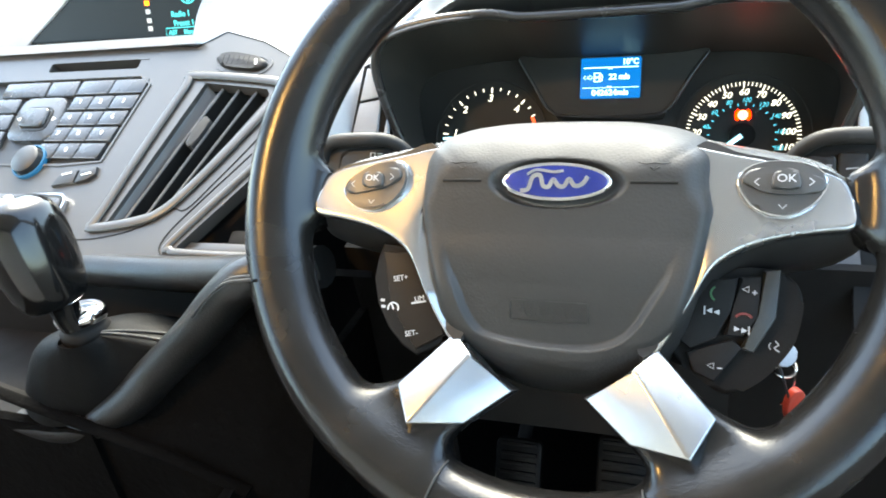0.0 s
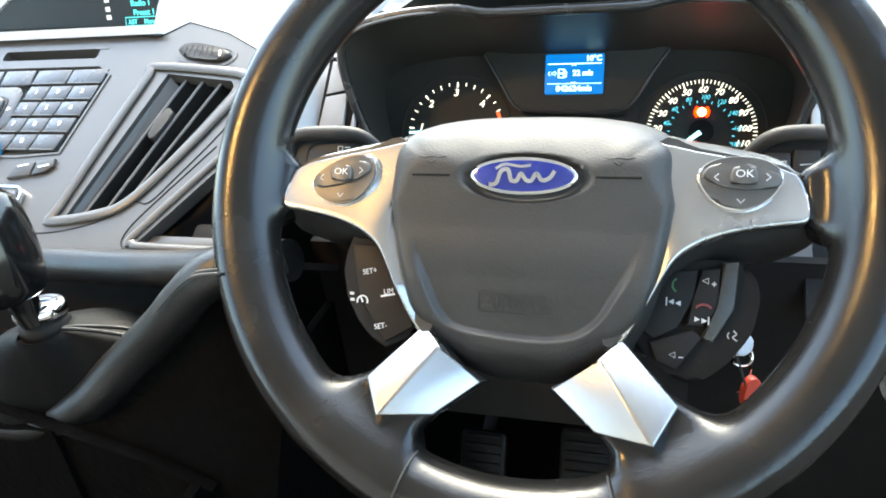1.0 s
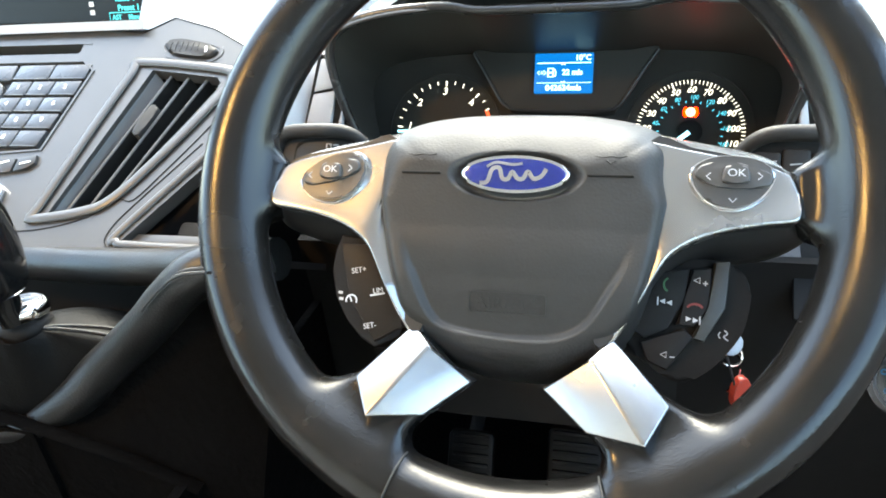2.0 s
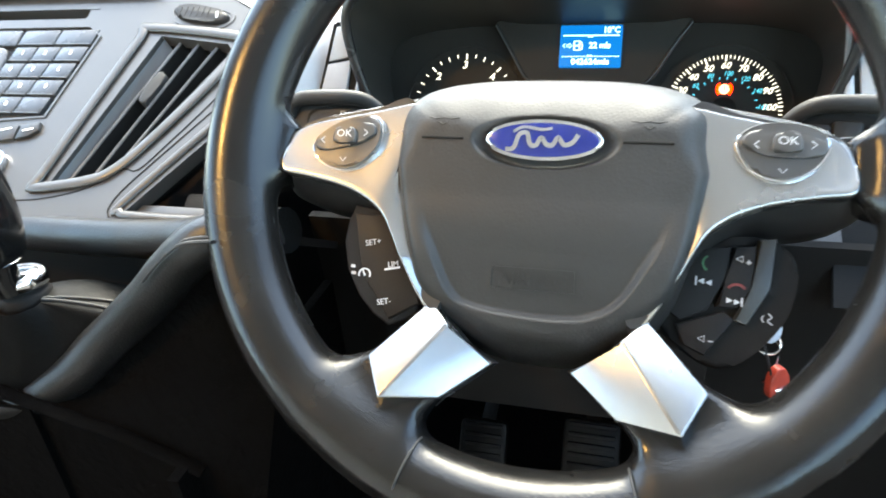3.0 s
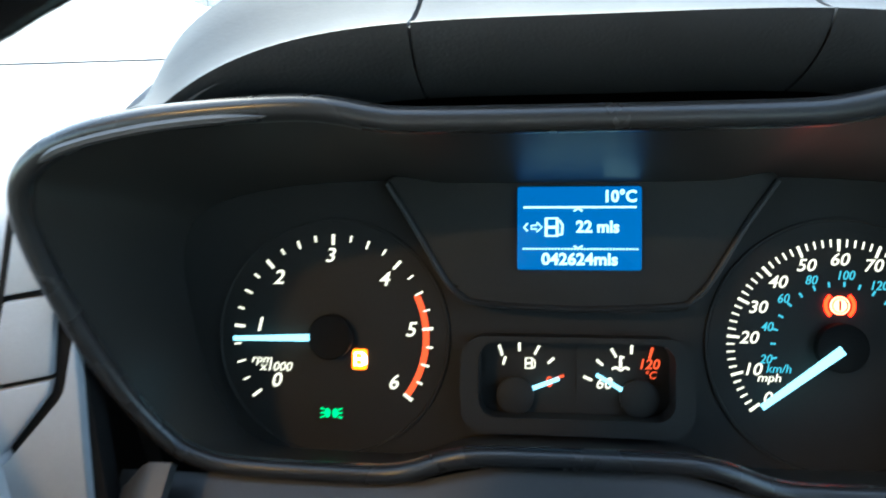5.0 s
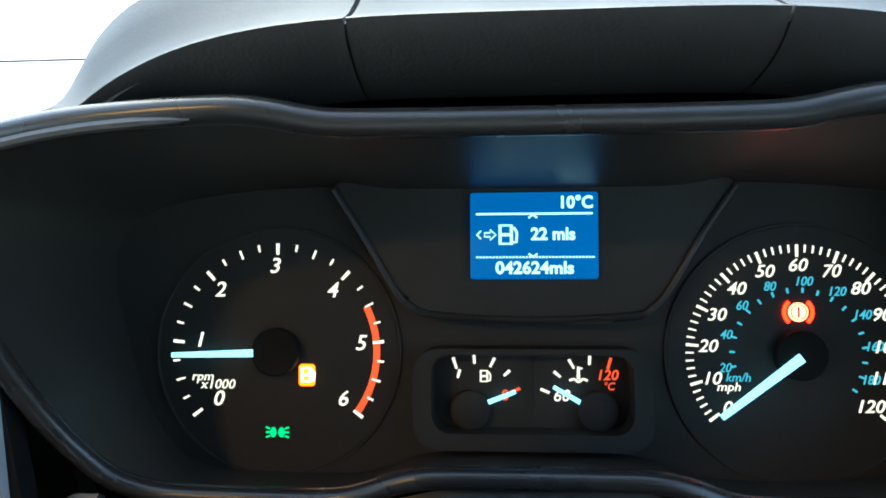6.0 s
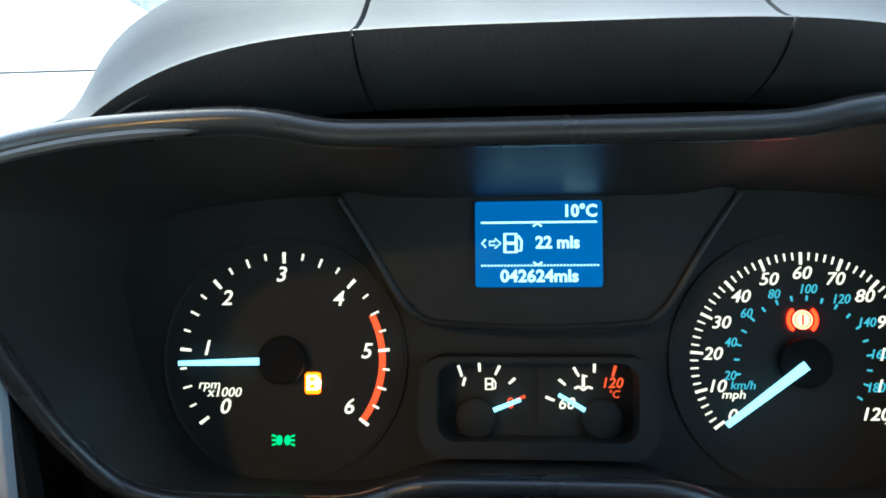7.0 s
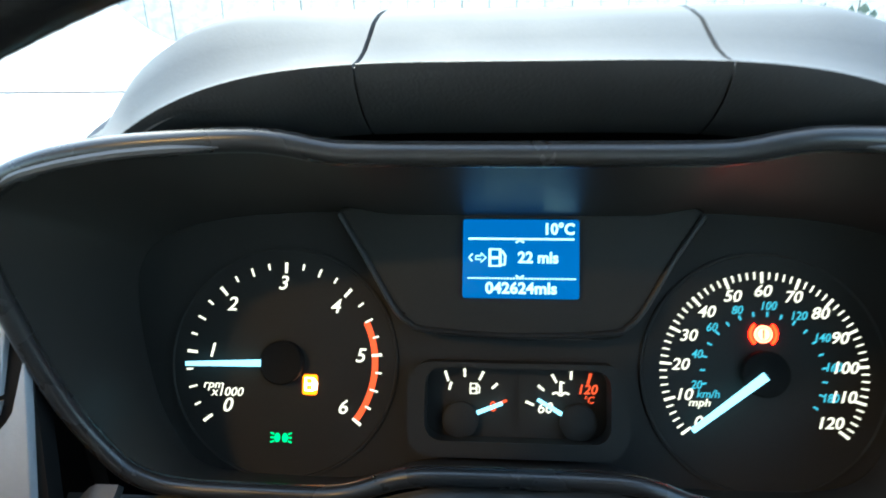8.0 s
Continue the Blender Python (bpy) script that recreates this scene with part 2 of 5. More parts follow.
def text(body, size, mat, parent, x, y, z, lean=0.0, name="lettering", bold=0.0, wide=1.0, turn=0.0, depth=0.0002, label=""):
    """Raised letters of Blender's own font, centred at x, y on the height z."""
    data = bpy.data.curves.new("letters", "FONT")
    data.body, data.size, data.align_x, data.align_y = body, size, "CENTER", "CENTER"
    data.extrude, data.shear, data.offset, data.resolution_u = depth, lean, bold * size, 3
    temp = bpy.data.objects.new("letters", data)
    made = bpy.data.meshes.new_from_object(temp)
    bpy.data.objects.remove(temp)
    bpy.data.curves.remove(data)
    made.name = name
    made.transform(pose(x, y, z, 0, 0, turn) @ Matrix.Diagonal((wide, 1, 1, 1)))
    made.materials.clear()
    made.materials.append(mat)
    ob = new(name, made)
    ob.parent = parent
    if label:
        ob["label"] = label
    return ob


def bar(x0, y0, x1, y1, w0, w1, z0, z1, edge=0.0):
    """A straight, tapered stroke in the x-y plane."""
    d = Vector((x1 - x0, y1 - y0)).normalized()
    s = Vector((-d.y, d.x))
    a, b = Vector((x0, y0)), Vector((x1, y1))
    return prism([a - s * w0 / 2, b - s * w1 / 2, b + s * w1 / 2, a + s * w0 / 2], z0, z1, edge)


def stroke(points, w, z0, z1, closed=False):
    """A flat bent stroke of even width."""
    p = [Vector(q) for q in points]
    n = len(p)
    left, right = [], []
    for i, q in enumerate(p):
        d = (p[(i + 1) % n] if closed or i < n - 1 else q) - (p[i - 1] if closed or i > 0 else q)
        d.normalize()
        s = Vector((-d.y, d.x)) * w / 2
        left.append(q + s)
        right.append(q - s)
    rings = [[(l.x, l.y, z0), (l.x, l.y, z1), (r.x, r.y, z1), (r.x, r.y, z0)] for l, r in zip(left, right)]
    if closed:
        return loft(rings + [rings[0]], caps=False)
    return loft(rings)


# ---- the van's cabin ----
def eased(t):
    t = min(1.0, max(0.0, t))
    return t * t * (3 - 2 * t)


WHEEL = pose(0, 0.3404, 1.0491, 53.97)
CLUSTER = pose(0, 0.6311, 1.0, 62.98)
PANEL = pose(0, 0.4959, 1.05, 35.74)

# outside
ground = solo("ground", box(-40, -30, -0.35, 40, 60, -0.2, 0), PAVING, "wet grey paving slabs of the yard", "ground", "structure")

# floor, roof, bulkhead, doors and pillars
# floor and front bulkhead carry the footwell's shade in their colour
solo("floor", box(-1.2, -1.0, 0.28, 0.52, 0.98, 0.32, 0.004), SHADED_BLACK, "black footwell carpet, darkened further for shade", "floor", "structure")
solo("ceiling", box(-1.2, -1.0, 1.76, 0.52, 0.20, 1.80, 0.01), LINING, "pale grey cloth headlining", "ceiling", "structure")
rear = plate([(-1.2, 0.3), (0.52, 0.3), (0.52, 1.8), (-1.2, 1.8)], [], 1.0, 1.04)
rear.transform(Matrix(((1, 0, 0, 0), (0, 0, -1, 0), (0, 1, 0, 0), (0, 0, 0, 1))))
solo("wall_rear", rear, LINING, "plain grey bulkhead behind the seats", "wall", "structure", smooth=0)
solo("wall_front", box(-1.2, 0.98, 0.3, 0.52, 1.02, 1.04, 0.004), SHADED_BLACK, "bulkhead under the dashboard, blackened for shade", "wall", "structure")


def door_wall(name, x0, x1, label):
    """A door: a slab in the y-z plane with its window opening."""
    outer = [(-1.0, 0.32), (1.02, 0.32), (1.02, 1.06), (0.20, 1.80), (-1.0, 1.80)]
    window = [(-0.92, 1.06), (0.86, 1.06), (0.20, 1.68), (-0.92, 1.68)]
    bm = plate(outer, [window], x0, x1)
    bm.transform(Matrix(((0, 0, 1, 0), (1, 0, 0, 0), (0, 1, 0, 0), (0, 0, 0, 1))))
    return solo(name, bm, DOOR_TRIM, label, "wall", "structure", smooth=0)


door_wall("wall_left", -1.24, -1.2, "dark grey passenger door with a window")
door_wall("wall_right", 0.52, 0.56, "dark grey driver door with a window")

windscreen = thing("window_1", pose(-0.34, 1.06, 1.06), "raked laminated windscreen with rain on it", "windscreen", kind="structure")
pane = part("pane", loft([[(-0.86, 0.0, 0.0), (0.86, 0.0, 0.0), (0.80, -0.86, 0.72), (-0.80, -0.86, 0.72)],
                          [(-0.86, 0.004, 0.003), (0.86, 0.004, 0.003), (0.80, -0.856, 0.723), (-0.80, -0.856, 0.723)]]), GLASS, windscreen, smooth=0)
pane.visible_shadow = False

# rain on the lower part of the windscreen
drop_rng = random.Random(9)
rain = bmesh.new()
for i in range(2400):
    w = drop_rng.random() * 0.14
    c = Vector((drop_rng.uniform(-0.85, 0.50), 1.066 - 0.86 * w / 0.72, 1.063 + w))
    s = drop_rng.uniform(0.0008, 0.0028)
    bmesh.ops.create_icosphere(rain, subdivisions=1, radius=1.0, matrix=Matrix.LocRotScale(c, Euler((radians(50.1), 0, 0)), (s, s * drop_rng.uniform(0.5, 0.8), s * drop_rng.uniform(0.9, 2.2))))
drops = part("rain_drops", rain, DROP, windscreen, "small clear rain drops")
tagged(drops, kind="stuff")
drops.visible_shadow = False

# courtesy lamp in the roof
lamp = thing("courtesy_lamp", pose(-0.64, -0.20, 1.76), "small lit amber courtesy lamp in the headlining", "lamp")
part("bezel", plate(rounded(-0.065, -0.045, 0.065, 0.045, 0.02), [rounded(-0.050, -0.031, 0.050, 0.031, 0.012)], -0.014, 0.0), DOOR_TRIM, lamp)
part("lens", prism(rounded(-0.050, -0.031, 0.050, 0.031, 0.012), -0.010, -0.004, 0.001), DOME, lamp, "glowing amber lens")

# ---- steering wheel ----
wheel = thing("steering_wheel", WHEEL, "black leather steering wheel with satin silver spokes", "steering wheel")


def smooth_union(a, b, k):
    """Two distance fields melted together over k metres."""
    h = np.clip(0.5 + 0.5 * (b - a) / k, 0, 1)
    return b + (a - b) * h - k * h * (1 - h)


def polygon_field(points, x, y):
    """Signed distance to a polygon in the x-y plane, negative inside."""
    best, inside = np.full(x.shape, 9.0), np.zeros(x.shape, bool)
    for (ax, ay), (bx, by) in zip(points, points[1:] + points[:1]):
        ex, ey, wx, wy = bx - ax, by - ay, x - ax, y - ay
        t = np.clip((wx * ex + wy * ey) / (ex * ex + ey * ey), 0, 1)
        best = np.minimum(best, np.hypot(wx - ex * t, wy - ey * t))
        crosses = ((ay > y) != (by > y)) & (wx < ex * wy / (ey if abs(ey) > 1e-9 else 1e-9))
        inside ^= crosses
    return np.where(inside, -best, best)


def slab_field(flat, z, low, high, r):
    """A slab on a flat field between two heights, its edges rounded by r."""
    u, v = flat + r, np.abs(z - (low + high) / 2) - (high - low) / 2 + r
    return np.hypot(np.maximum(u, 0), np.maximum(v, 0)) + np.minimum(np.maximum(u, v), 0) - r


def skin(field, origin, cell):
    """The zero surface of a sampled distance field (surface nets)."""
    f = field
    inside = f < 0
    n = [k - 1 for k in f.shape]
    corner = {(i, j, k): f[i:n[0] + i, j:n[1] + j, k:n[2] + k] for i in (0, 1) for j in (0, 1) for k in (0, 1)}
    total = sum((c < 0).astype(int) for c in corner.values())
    cells = np.argwhere((total > 0) & (total < 8))
    where = {key: c[tuple(cells.T)] for key, c in corner.items()}
    point, count = np.zeros((len(cells), 3)), np.zeros(len(cells))
    for a in corner:
        for axis in range(3):
            if a[axis] == 0:
                b = tuple(1 if q == axis else a[q] for q in range(3))
                cut = (where[a] < 0) != (where[b] < 0)
                t = where[a] / np.where(cut, where[a] - where[b], 1)
                p = np.array(a, float)[None, :].repeat(len(cells), 0)
                p[:, axis] += t
                point += np.where(cut[:, None], p, 0)
                count += cut
    point = np.array(origin) + (cells + point / count[:, None]) * cell
    index = np.full(n, -1)
    index[tuple(cells.T)] = np.arange(len(cells))
    bm = bmesh.new()
    verts = [bm.verts.new(p) for p in point]
    for axis in range(3):
        u, v = (axis + 1) % 3, (axis + 2) % 3
        size = list(f.shape)
        size[axis] -= 1
        lower = inside[tuple(slice(0, size[q]) for q in range(3))]
        upper = inside[tuple(slice(1, None) if q == axis else slice(0, None) for q in range(3))]
        for e in np.argwhere(lower != upper):
            if e[u] == 0 or e[v] == 0:
                continue
            quad = []
            for du, dv in ((-1, -1), (0, -1), (0, 0), (-1, 0)):
                c = e.copy()
                c[u] += du
                c[v] += dv
                quad.append(verts[index[tuple(c)]])
            bm.faces.new(quad)
    return bm


RIM_X = 0.0028


def leather_wheel(cell=0.0024):
    """Rim, spoke ends and lower wings under one stretched hide."""
    origin = (-0.2004, -0.2004, -0.0372)
    x, y, z = np.meshgrid(*(o + cell * np.arange(k) for o, k in zip(origin, (168, 168, 26))), indexing="ij")
    a, r = np.arctan2(y, x - RIM_X), np.hypot(x - RIM_X, y)

    def near(at, wide):
        return np.exp(-(np.remainder(a - radians(at) + math.pi, 2 * math.pi) - math.pi) ** 2 / wide ** 2)
    grip = near(158, 0.26) + near(22, 0.26)
    low = near(236, 0.30) + near(304, 0.30)
    upper = near(90, 0.62)
    rr, rz = 0.0182 - 0.0018 * upper, 0.0164 + 0.0008 * grip
    ring = r - (0.1712 - 0.0010 * low)
    lean_in = ring - (0.30 - 0.22 * upper) * z  # the crest lies a little outside the middle of the rim
    hide = (np.sqrt((lean_in / rr) ** 2 + (z / rz) ** 2) - 1) * 0.0164
    for s in (-1, 1):
        end = polygon_field([(s * 0.1395, 0.0150), (s * 0.1410, -0.0110), (s * 0.1500, -0.0190), (s * 0.176, -0.026), (s * 0.176, 0.029), (s * 0.155, 0.0230), (s * 0.1455, 0.0195)], x, y)
        top = -0.0030 + 0.14 * np.clip(np.abs(x) - 0.148, 0, 0.03)
        hide = smooth_union(hide, slab_field(end, z, -0.030, top, 0.006), 0.010)
        shift = 0.005 if s > 0 else 0.0
        wing = polygon_field([(s * p + shift, q) for p, q in ((0.104, -0.118), (0.088, -0.1075), (0.077, -0.102), (0.055, -0.081), (0.030, -0.100), (0.040, -0.1245), (0.0500, -0.1345), (0.058, -0.152), (0.078, -0.158), (0.112, -0.140))], x, y)
        top = -0.0035 + 0.20 * np.clip(-0.094 - y, 0, 0.05)
        hide = smooth_union(hide, slab_field(wing, z, -0.022, top, 0.006), 0.014)
    return skin(hide, origin, cell)


rim = part("rim", leather_wheel(), LEATHER, wheel, "grained black leather rim and lower wings, worn shiny", smooth=0)
rim.data.shade_smooth()
# stitching along the inside of the rim
seam = []
for i in range(300):
    a0 = 2 * math.pi * i / 300
    if not (radians(33) < a0 < radians(147) or radians(192) < a0 < radians(228) or radians(252) < a0 < radians(288) or radians(312) < a0 < radians(348)):
        continue
    p0, p1 = ((RIM_X + 0.1545 * math.cos(t), 0.1545 * math.sin(t), z) for t, z in ((a0, -0.0012), (a0 + 0.010, 0.0012)))
    seam.append(tube([p0, p1], 0.00045, 5))
tagged(part("stitching", join(*seam), STITCH, rim, "dark thread stitching"), kind="stuff")
for a in (251, 289):
    c, s = math.cos(radians(a)), math.sin(radians(a))
    loop = [(RIM_X + (0.170 + 0.0178 * math.cos(t)) * c, (0.170 + 0.0178 * math.cos(t)) * s, 0.0174 * math.sin(t)) for t in (2 * math.pi * k / 32 for k in range(32))]
    part("leather_seam", tube(loop, 0.0006, 6, True), STITCH, rim, "sewn leather joint")

AIR = spline(mm((2, 61), (-22, 60.5), (-42, 58.5), (-62, 53), (-77, 43.5), (-83, 30), (-80.5, 10), (-77.5, -6), (-73, -30), (-66.5, -54), (-61, -76), (-55, -85), (-46, -92), (-31, -101), (-15, -105), (4, -106),
               (20, -105.5), (34, -102), (48, -93), (58, -86), (66, -75), (75, -48), (80, -22), (82, -7), (83, 10), (86, 30), (80, 43.5), (65, 53), (45, 58.5), (26, 60.5)), 8)
INNER = spline(mm((2, 12), (-40, 8), (-62, -10), (-59, -32), (-51, -52), (-42, -70), (-30, -77), (2, -80), (26, -78.5), (42, -70), (54, -51), (63, -32), (64, -10), (42, 8)), 5)


def sunk(y):
    """The cover rounds away towards its foot."""
    return 2.6 * max(0.0, -0.030 - y) ** 2


def face_height(x, y):
    return 0.0100 + 0.140 * (y - 0.007) - sunk(y)


FIELD = np.array([(p[0], p[1]) for p in INNER])


def inside_step(x, y):
    """How far inside the inner field of the cover, 0..1 over the ledge."""
    if y > -0.018:
        return 0.0
    a, b = FIELD, np.roll(FIELD, -1, 0)
    e, w = b - a, np.array((x, y)) - a
    t = np.clip((w * e).sum(1) / (e * e).sum(1), 0, 1)
    best = np.hypot(*(w - e * t[:, None]).T).min()
    up = (a[:, 1] > y) != (b[:, 1] > y)
    crossings = (up & (w[:, 0] * e[:, 1] < e[:, 0] * w[:, 1]) == (up & (e[:, 1] > 0))) & up
    d = best if crossings.sum() % 2 else -best
    return eased((d + 0.0020) / 0.0048) * min(1.0, max(0.0, (-0.018 - y) / 0.03))


def cover_point(p, s):
    cx, cy = 0.002, -0.034
    x, y = cx + (p[0] - cx) * s, cy + (p[1] - cy) * s
    crest = min(1.0, max(0.0, (p[1] + 0.005) / 0.045))
    foot = eased((-0.062 - p[1]) / 0.036)
    crest_in = crest * (1 - 0.55 * min(1.0, abs(p[0] - 0.002) / 0.084) ** 3)
    start, fall = 0.89 - 0.56 * crest_in - 0.17 * foot, 0.026 + 0.072 * (0.4 * crest + 0.6 * crest_in) + 0.024 * foot
    e = min(1.0, max(0.0, (s - start) / (1 - start)))
    z = face_height(x, y) + 0.0046 * (1 - inside_step(x, y)) * min(1.0, max(0.0, (-0.022 - y) / 0.03)) - fall * (1 - math.sqrt(1 - e * e))
    ex, ey = (x - 0.0018) / 0.0320, (y - 0.0062) / 0.0124
    q = ex * ex + ey * ey
    if q < 1.35:
        z -= 0.0066 * eased((1.35 - q) / 0.55)
    return (x, y, z)


fractions = [0.02] + steps(0.06, 0.80, 90) + [0.83, 0.86, 0.885, 0.91, 0.93, 0.95, 0.965, 0.978, 0.988, 0.996, 1.0]
rings = [[cover_point(p, s) for p in AIR] for s in reversed(fractions)]
rings.insert(0, [(p[0], p[1], min(-0.072, cover_point(p, 1.0)[2] - 0.004)) for p in AIR])
cover = part("airbag_cover", loft(rings), AIRBAG, wheel, "grained charcoal airbag cover", smooth=60)


def surface(x, y):
    """The point of the cover's face over x, y."""
    a = math.atan2(y + 0.034, x - 0.002)
    p = min(AIR, key=lambda q: abs(math.remainder(math.atan2(q[1] + 0.034, q[0] - 0.002) - a, 2 * math.pi)))
    s = math.hypot(x - 0.002, y + 0.034) / math.hypot(p[0] - 0.002, p[1] + 0.034)
    return Vector((x, y, cover_point(p, s)[2]))


for x0, x1 in ((-0.0605, -0.0390), (0.0395, 0.0625)):
    # a dark bar draws the shade in the slot; no groove is cut
    part("slot", tube([surface(x, 0.0064) for x in steps(x0, x1, 10)], 0.0008, 8), KNEE, cover, "dark bar for the shade in a narrow slot")
    xm = (x0 + x1) / 2
    marks = [tube([surface(*q) for q in line_], 0.00035, 6) for line_ in (((xm - 0.008, 0.0168), (xm - 0.004, 0.0160), (xm, 0.0166), (xm + 0.004, 0.0160), (xm + 0.008, 0.0168)), ((xm - 0.0022, 0.0142), (xm, 0.0126), (xm + 0.0022, 0.0142)))]
    part("embossed_sign", join(*marks), AIRBAG, cover)
frame_tilt = pose(0, 0, 0.0100 - 0.140 * 0.007, math.degrees(math.atan(0.140)))
bm = plate(rounded(-0.021, -0.0680, 0.021, -0.0565, 0.0012), [rounded(-0.0202, -0.0672, 0.0202, -0.0573, 0.0010)], -0.001, 0.0010)
framed = part("frame", moved(bm, frame_tilt), AIRBAG, cover)
word = text("AIRBAG", 0.0088, AIRBAG, cover, 0, -0.0623, 0.0009, wide=1.15, depth=0.0002, bold=0.010)
word.data.transform(frame_tilt)
for ob in (framed, word):
    for v in ob.data.vertices:
        v.co.z -= sunk(v.co.y)

# the badge: plain shapes only
badge = part("badge", moved(prism(oval(0.0018, 0.0062, 0.0290, 0.0100, 48), -0.004, 0.0018, 0.0016, 3), frame_tilt), CHROME, wheel, "oval badge with a bright edge")
part("field", moved(prism(oval(0.0018, 0.0062, 0.0268, 0.0083, 48), 0.0010, 0.0022, 0.0004, 2), frame_tilt), BADGE, badge, "blue enamel oval field")
wave = spline([(-0.0165, 0.0012), (-0.0125, 0.0020), (-0.0100, 0.0085), (-0.0062, 0.0092), (-0.0045, 0.0040), (-0.0015, 0.0035), (0.0008, 0.0072), (0.0035, 0.0040), (0.0065, 0.0038), (0.0090, 0.0075), (0.0120, 0.0040), (0.0160, 0.0052), (0.0185, 0.0090)], 6, False)
part("ornament", moved(stroke(wave, 0.0022, 0.0018, 0.0029), frame_tilt), CHROME, badge, "plain silver wavy ornament")
part("ornament", moved(stroke(spline([(-0.0130, 0.0098), (-0.0080, 0.0122), (0.0005, 0.0112), (0.0060, 0.0118)], 6, False), 0.0014, 0.0018, 0.0028), frame_tilt), CHROME, badge)


# side spokes: black body, silver trim, control pad
def side_spoke(flip):
    f = mirror if flip else list
    front = spline(f(mm((-70, 29), (-92, 25.5), (-110, 22), (-128, 18), (-137, 12), (-140, -2), (-138, -11), (-130, -13), (-114, -16), (-99, -20.5), (-88, -26.5), (-79, -34), (-67, -56), (-52, -80), (-46, -70), (-60, -20))), 4)
    back = spline(f(mm((-72, 33), (-92, 30), (-110, 27), (-134, 23), (-150, 17), (-156, 0), (-152, -17), (-136, -25), (-116, -28.5), (-102, -30), (-90, -36), (-78, -48), (-66, -70), (-52, -90), (-46, -76), (-60, -20))), 4)
    rings = [[(p[0], p[1], -0.060) for p in back], [(p[0], p[1], -0.034) for p in back]]
    rings += [[(p[0] + (q[0] - p[0]) * t, p[1] + (q[1] - p[1]) * t, -0.034 + 0.030 * u) for p, q in zip(back, front)] for t, u in ((0.10, 0.10), (0.45, 0.5), (0.8, 0.85), (1.0, 1.0))]
    spoke = part("spoke", loft(rings), BLACK, wheel, "black spoke", smooth=50)
    # the silver trim: a softly hollowed band from the leather end down to the lower spoke
    low_side = spline(mm((-142.0, -1), (-142.6, -9), (-140.5, -13.3), (-130, -15), (-114, -18), (-99, -22.5), (-88, -28.5), (-80.5, -35), (-74.5, -45), (-68, -58), (-60, -73), (-52, -84)), 8, False)
    high_side = spline(mm((-141.8, 3), (-140, 8), (-136.5, 11.5), (-128, 15.2), (-110, 19.3), (-92, 22.8), (-63, 28.0), (-70, 14), (-72.5, -8), (-67, -32), (-57, -58), (-46, -79)), 8, False)
    across = [0, 0.015, 0.035, 0.06, 0.09] + steps(0.14, 0.86, 10) + [0.91, 0.94, 0.965, 0.985, 1.0]
    band = []
    for a, b in zip(low_side, high_side):
        wide = max(0.006, math.hypot(b[0] - a[0], b[1] - a[1]))
        ring = []
        for t in across:
            x, y = a[0] + (b[0] - a[0]) * t, a[1] + (b[1] - a[1]) * t
            d = min(t, 1 - t) * wide
            edge = math.sqrt(max(0.0, 1 - (1 - min(1.0, d / 0.0028)) ** 2)) if t < 0.5 else 1.0
            z = -0.0032 + 0.0034 * edge - 0.0010 * math.sin(math.pi * t) + 0.0022 * (1 - t) ** 2 - 0.0050 * max(0.0, t - 0.25) ** 2 - 0.25 * max(0.0, -0.055 - y)
            ring.append((-x if flip else x, y, z))
        # the upper flank rolls away behind
        tip, roll_back = ring[-1], eased((b[1] - 0.001) / 0.010)
        ring += [(tip[0], tip[1] + back_y * roll_back, tip[2] - down * roll_back - 0.0016 * (1 - roll_back) * min(1.0, down / 0.001)) for back_y, down in ((0.0004, 0.0001), (0.0007, 0.0005), (0.0010, 0.0010), (0.0038, 0.0062), (0.0070, 0.0120), (0.0110, 0.0200), (0.0145, 0.0290), (0.0165, 0.0350), (0.0165, 0.0390))]
        ring.append((ring[0][0], ring[0][1], -0.014 - 0.030 * roll_back))
        band.append(ring)
    part("silver_trim", loft(band), SILVER, spoke, "satin silver spoke trim", smooth=60)
    # round control pad
    cx, cy = (0.1105, 0.0065) if flip else (-0.1055, 0.0045)
    outline = mm((-19.5, 1.5), (-16.5, 8.5), (-6.5, 12.5), (8.5, 11.8), (17.5, 6.8), (18.5, 0.5), (12.5, -8.5), (1.5, -13.5), (-11.5, -10.5)) if flip else mm((-18.5, -3.5), (-13.5, 4.5), (-0.5, 12), (14.5, 14), (19.3, 8.5), (18.5, -1.5), (10.5, -10.8), (0.5, -14.7), (-11.5, -11.7))
    padline = spline([(cx + x, cy + y) for x, y in outline], 5)
    ring = [(cx + 1.05 * (p[0] - cx), cy + 1.06 * (p[1] - cy)) for p in padline]
    part("pad_ring", prism(ring, -0.018, 0.0022, 0.0007), CHROME, spoke, "thin bright ring")
    pad = part("control_pad", prism(padline, -0.018, 0.0040, 0.0016, 3), PAD_GREY, spoke, "dark grey round control pad")
    rock = mm((-18, 2), (-15, 8), (-6, 9.5), (4, 9), (9, 6.5), (17.5, 4), (17, -2.5), (4, -4), (-8, -3)) if flip else mm((-16.5, -1.5), (-11, 4.5), (-5, 8), (6, 10), (15, 10), (17.5, 4), (8, -1), (-3, -4), (-13.5, -5.5))
    part("rocker", prism(spline([(cx + x, cy + y) for x, y in rock], 3), 0.002, 0.0056, 0.0014, 3), PAD_GREY, pad)
    okx, oky = cx + 0.0010, cy + 0.0030
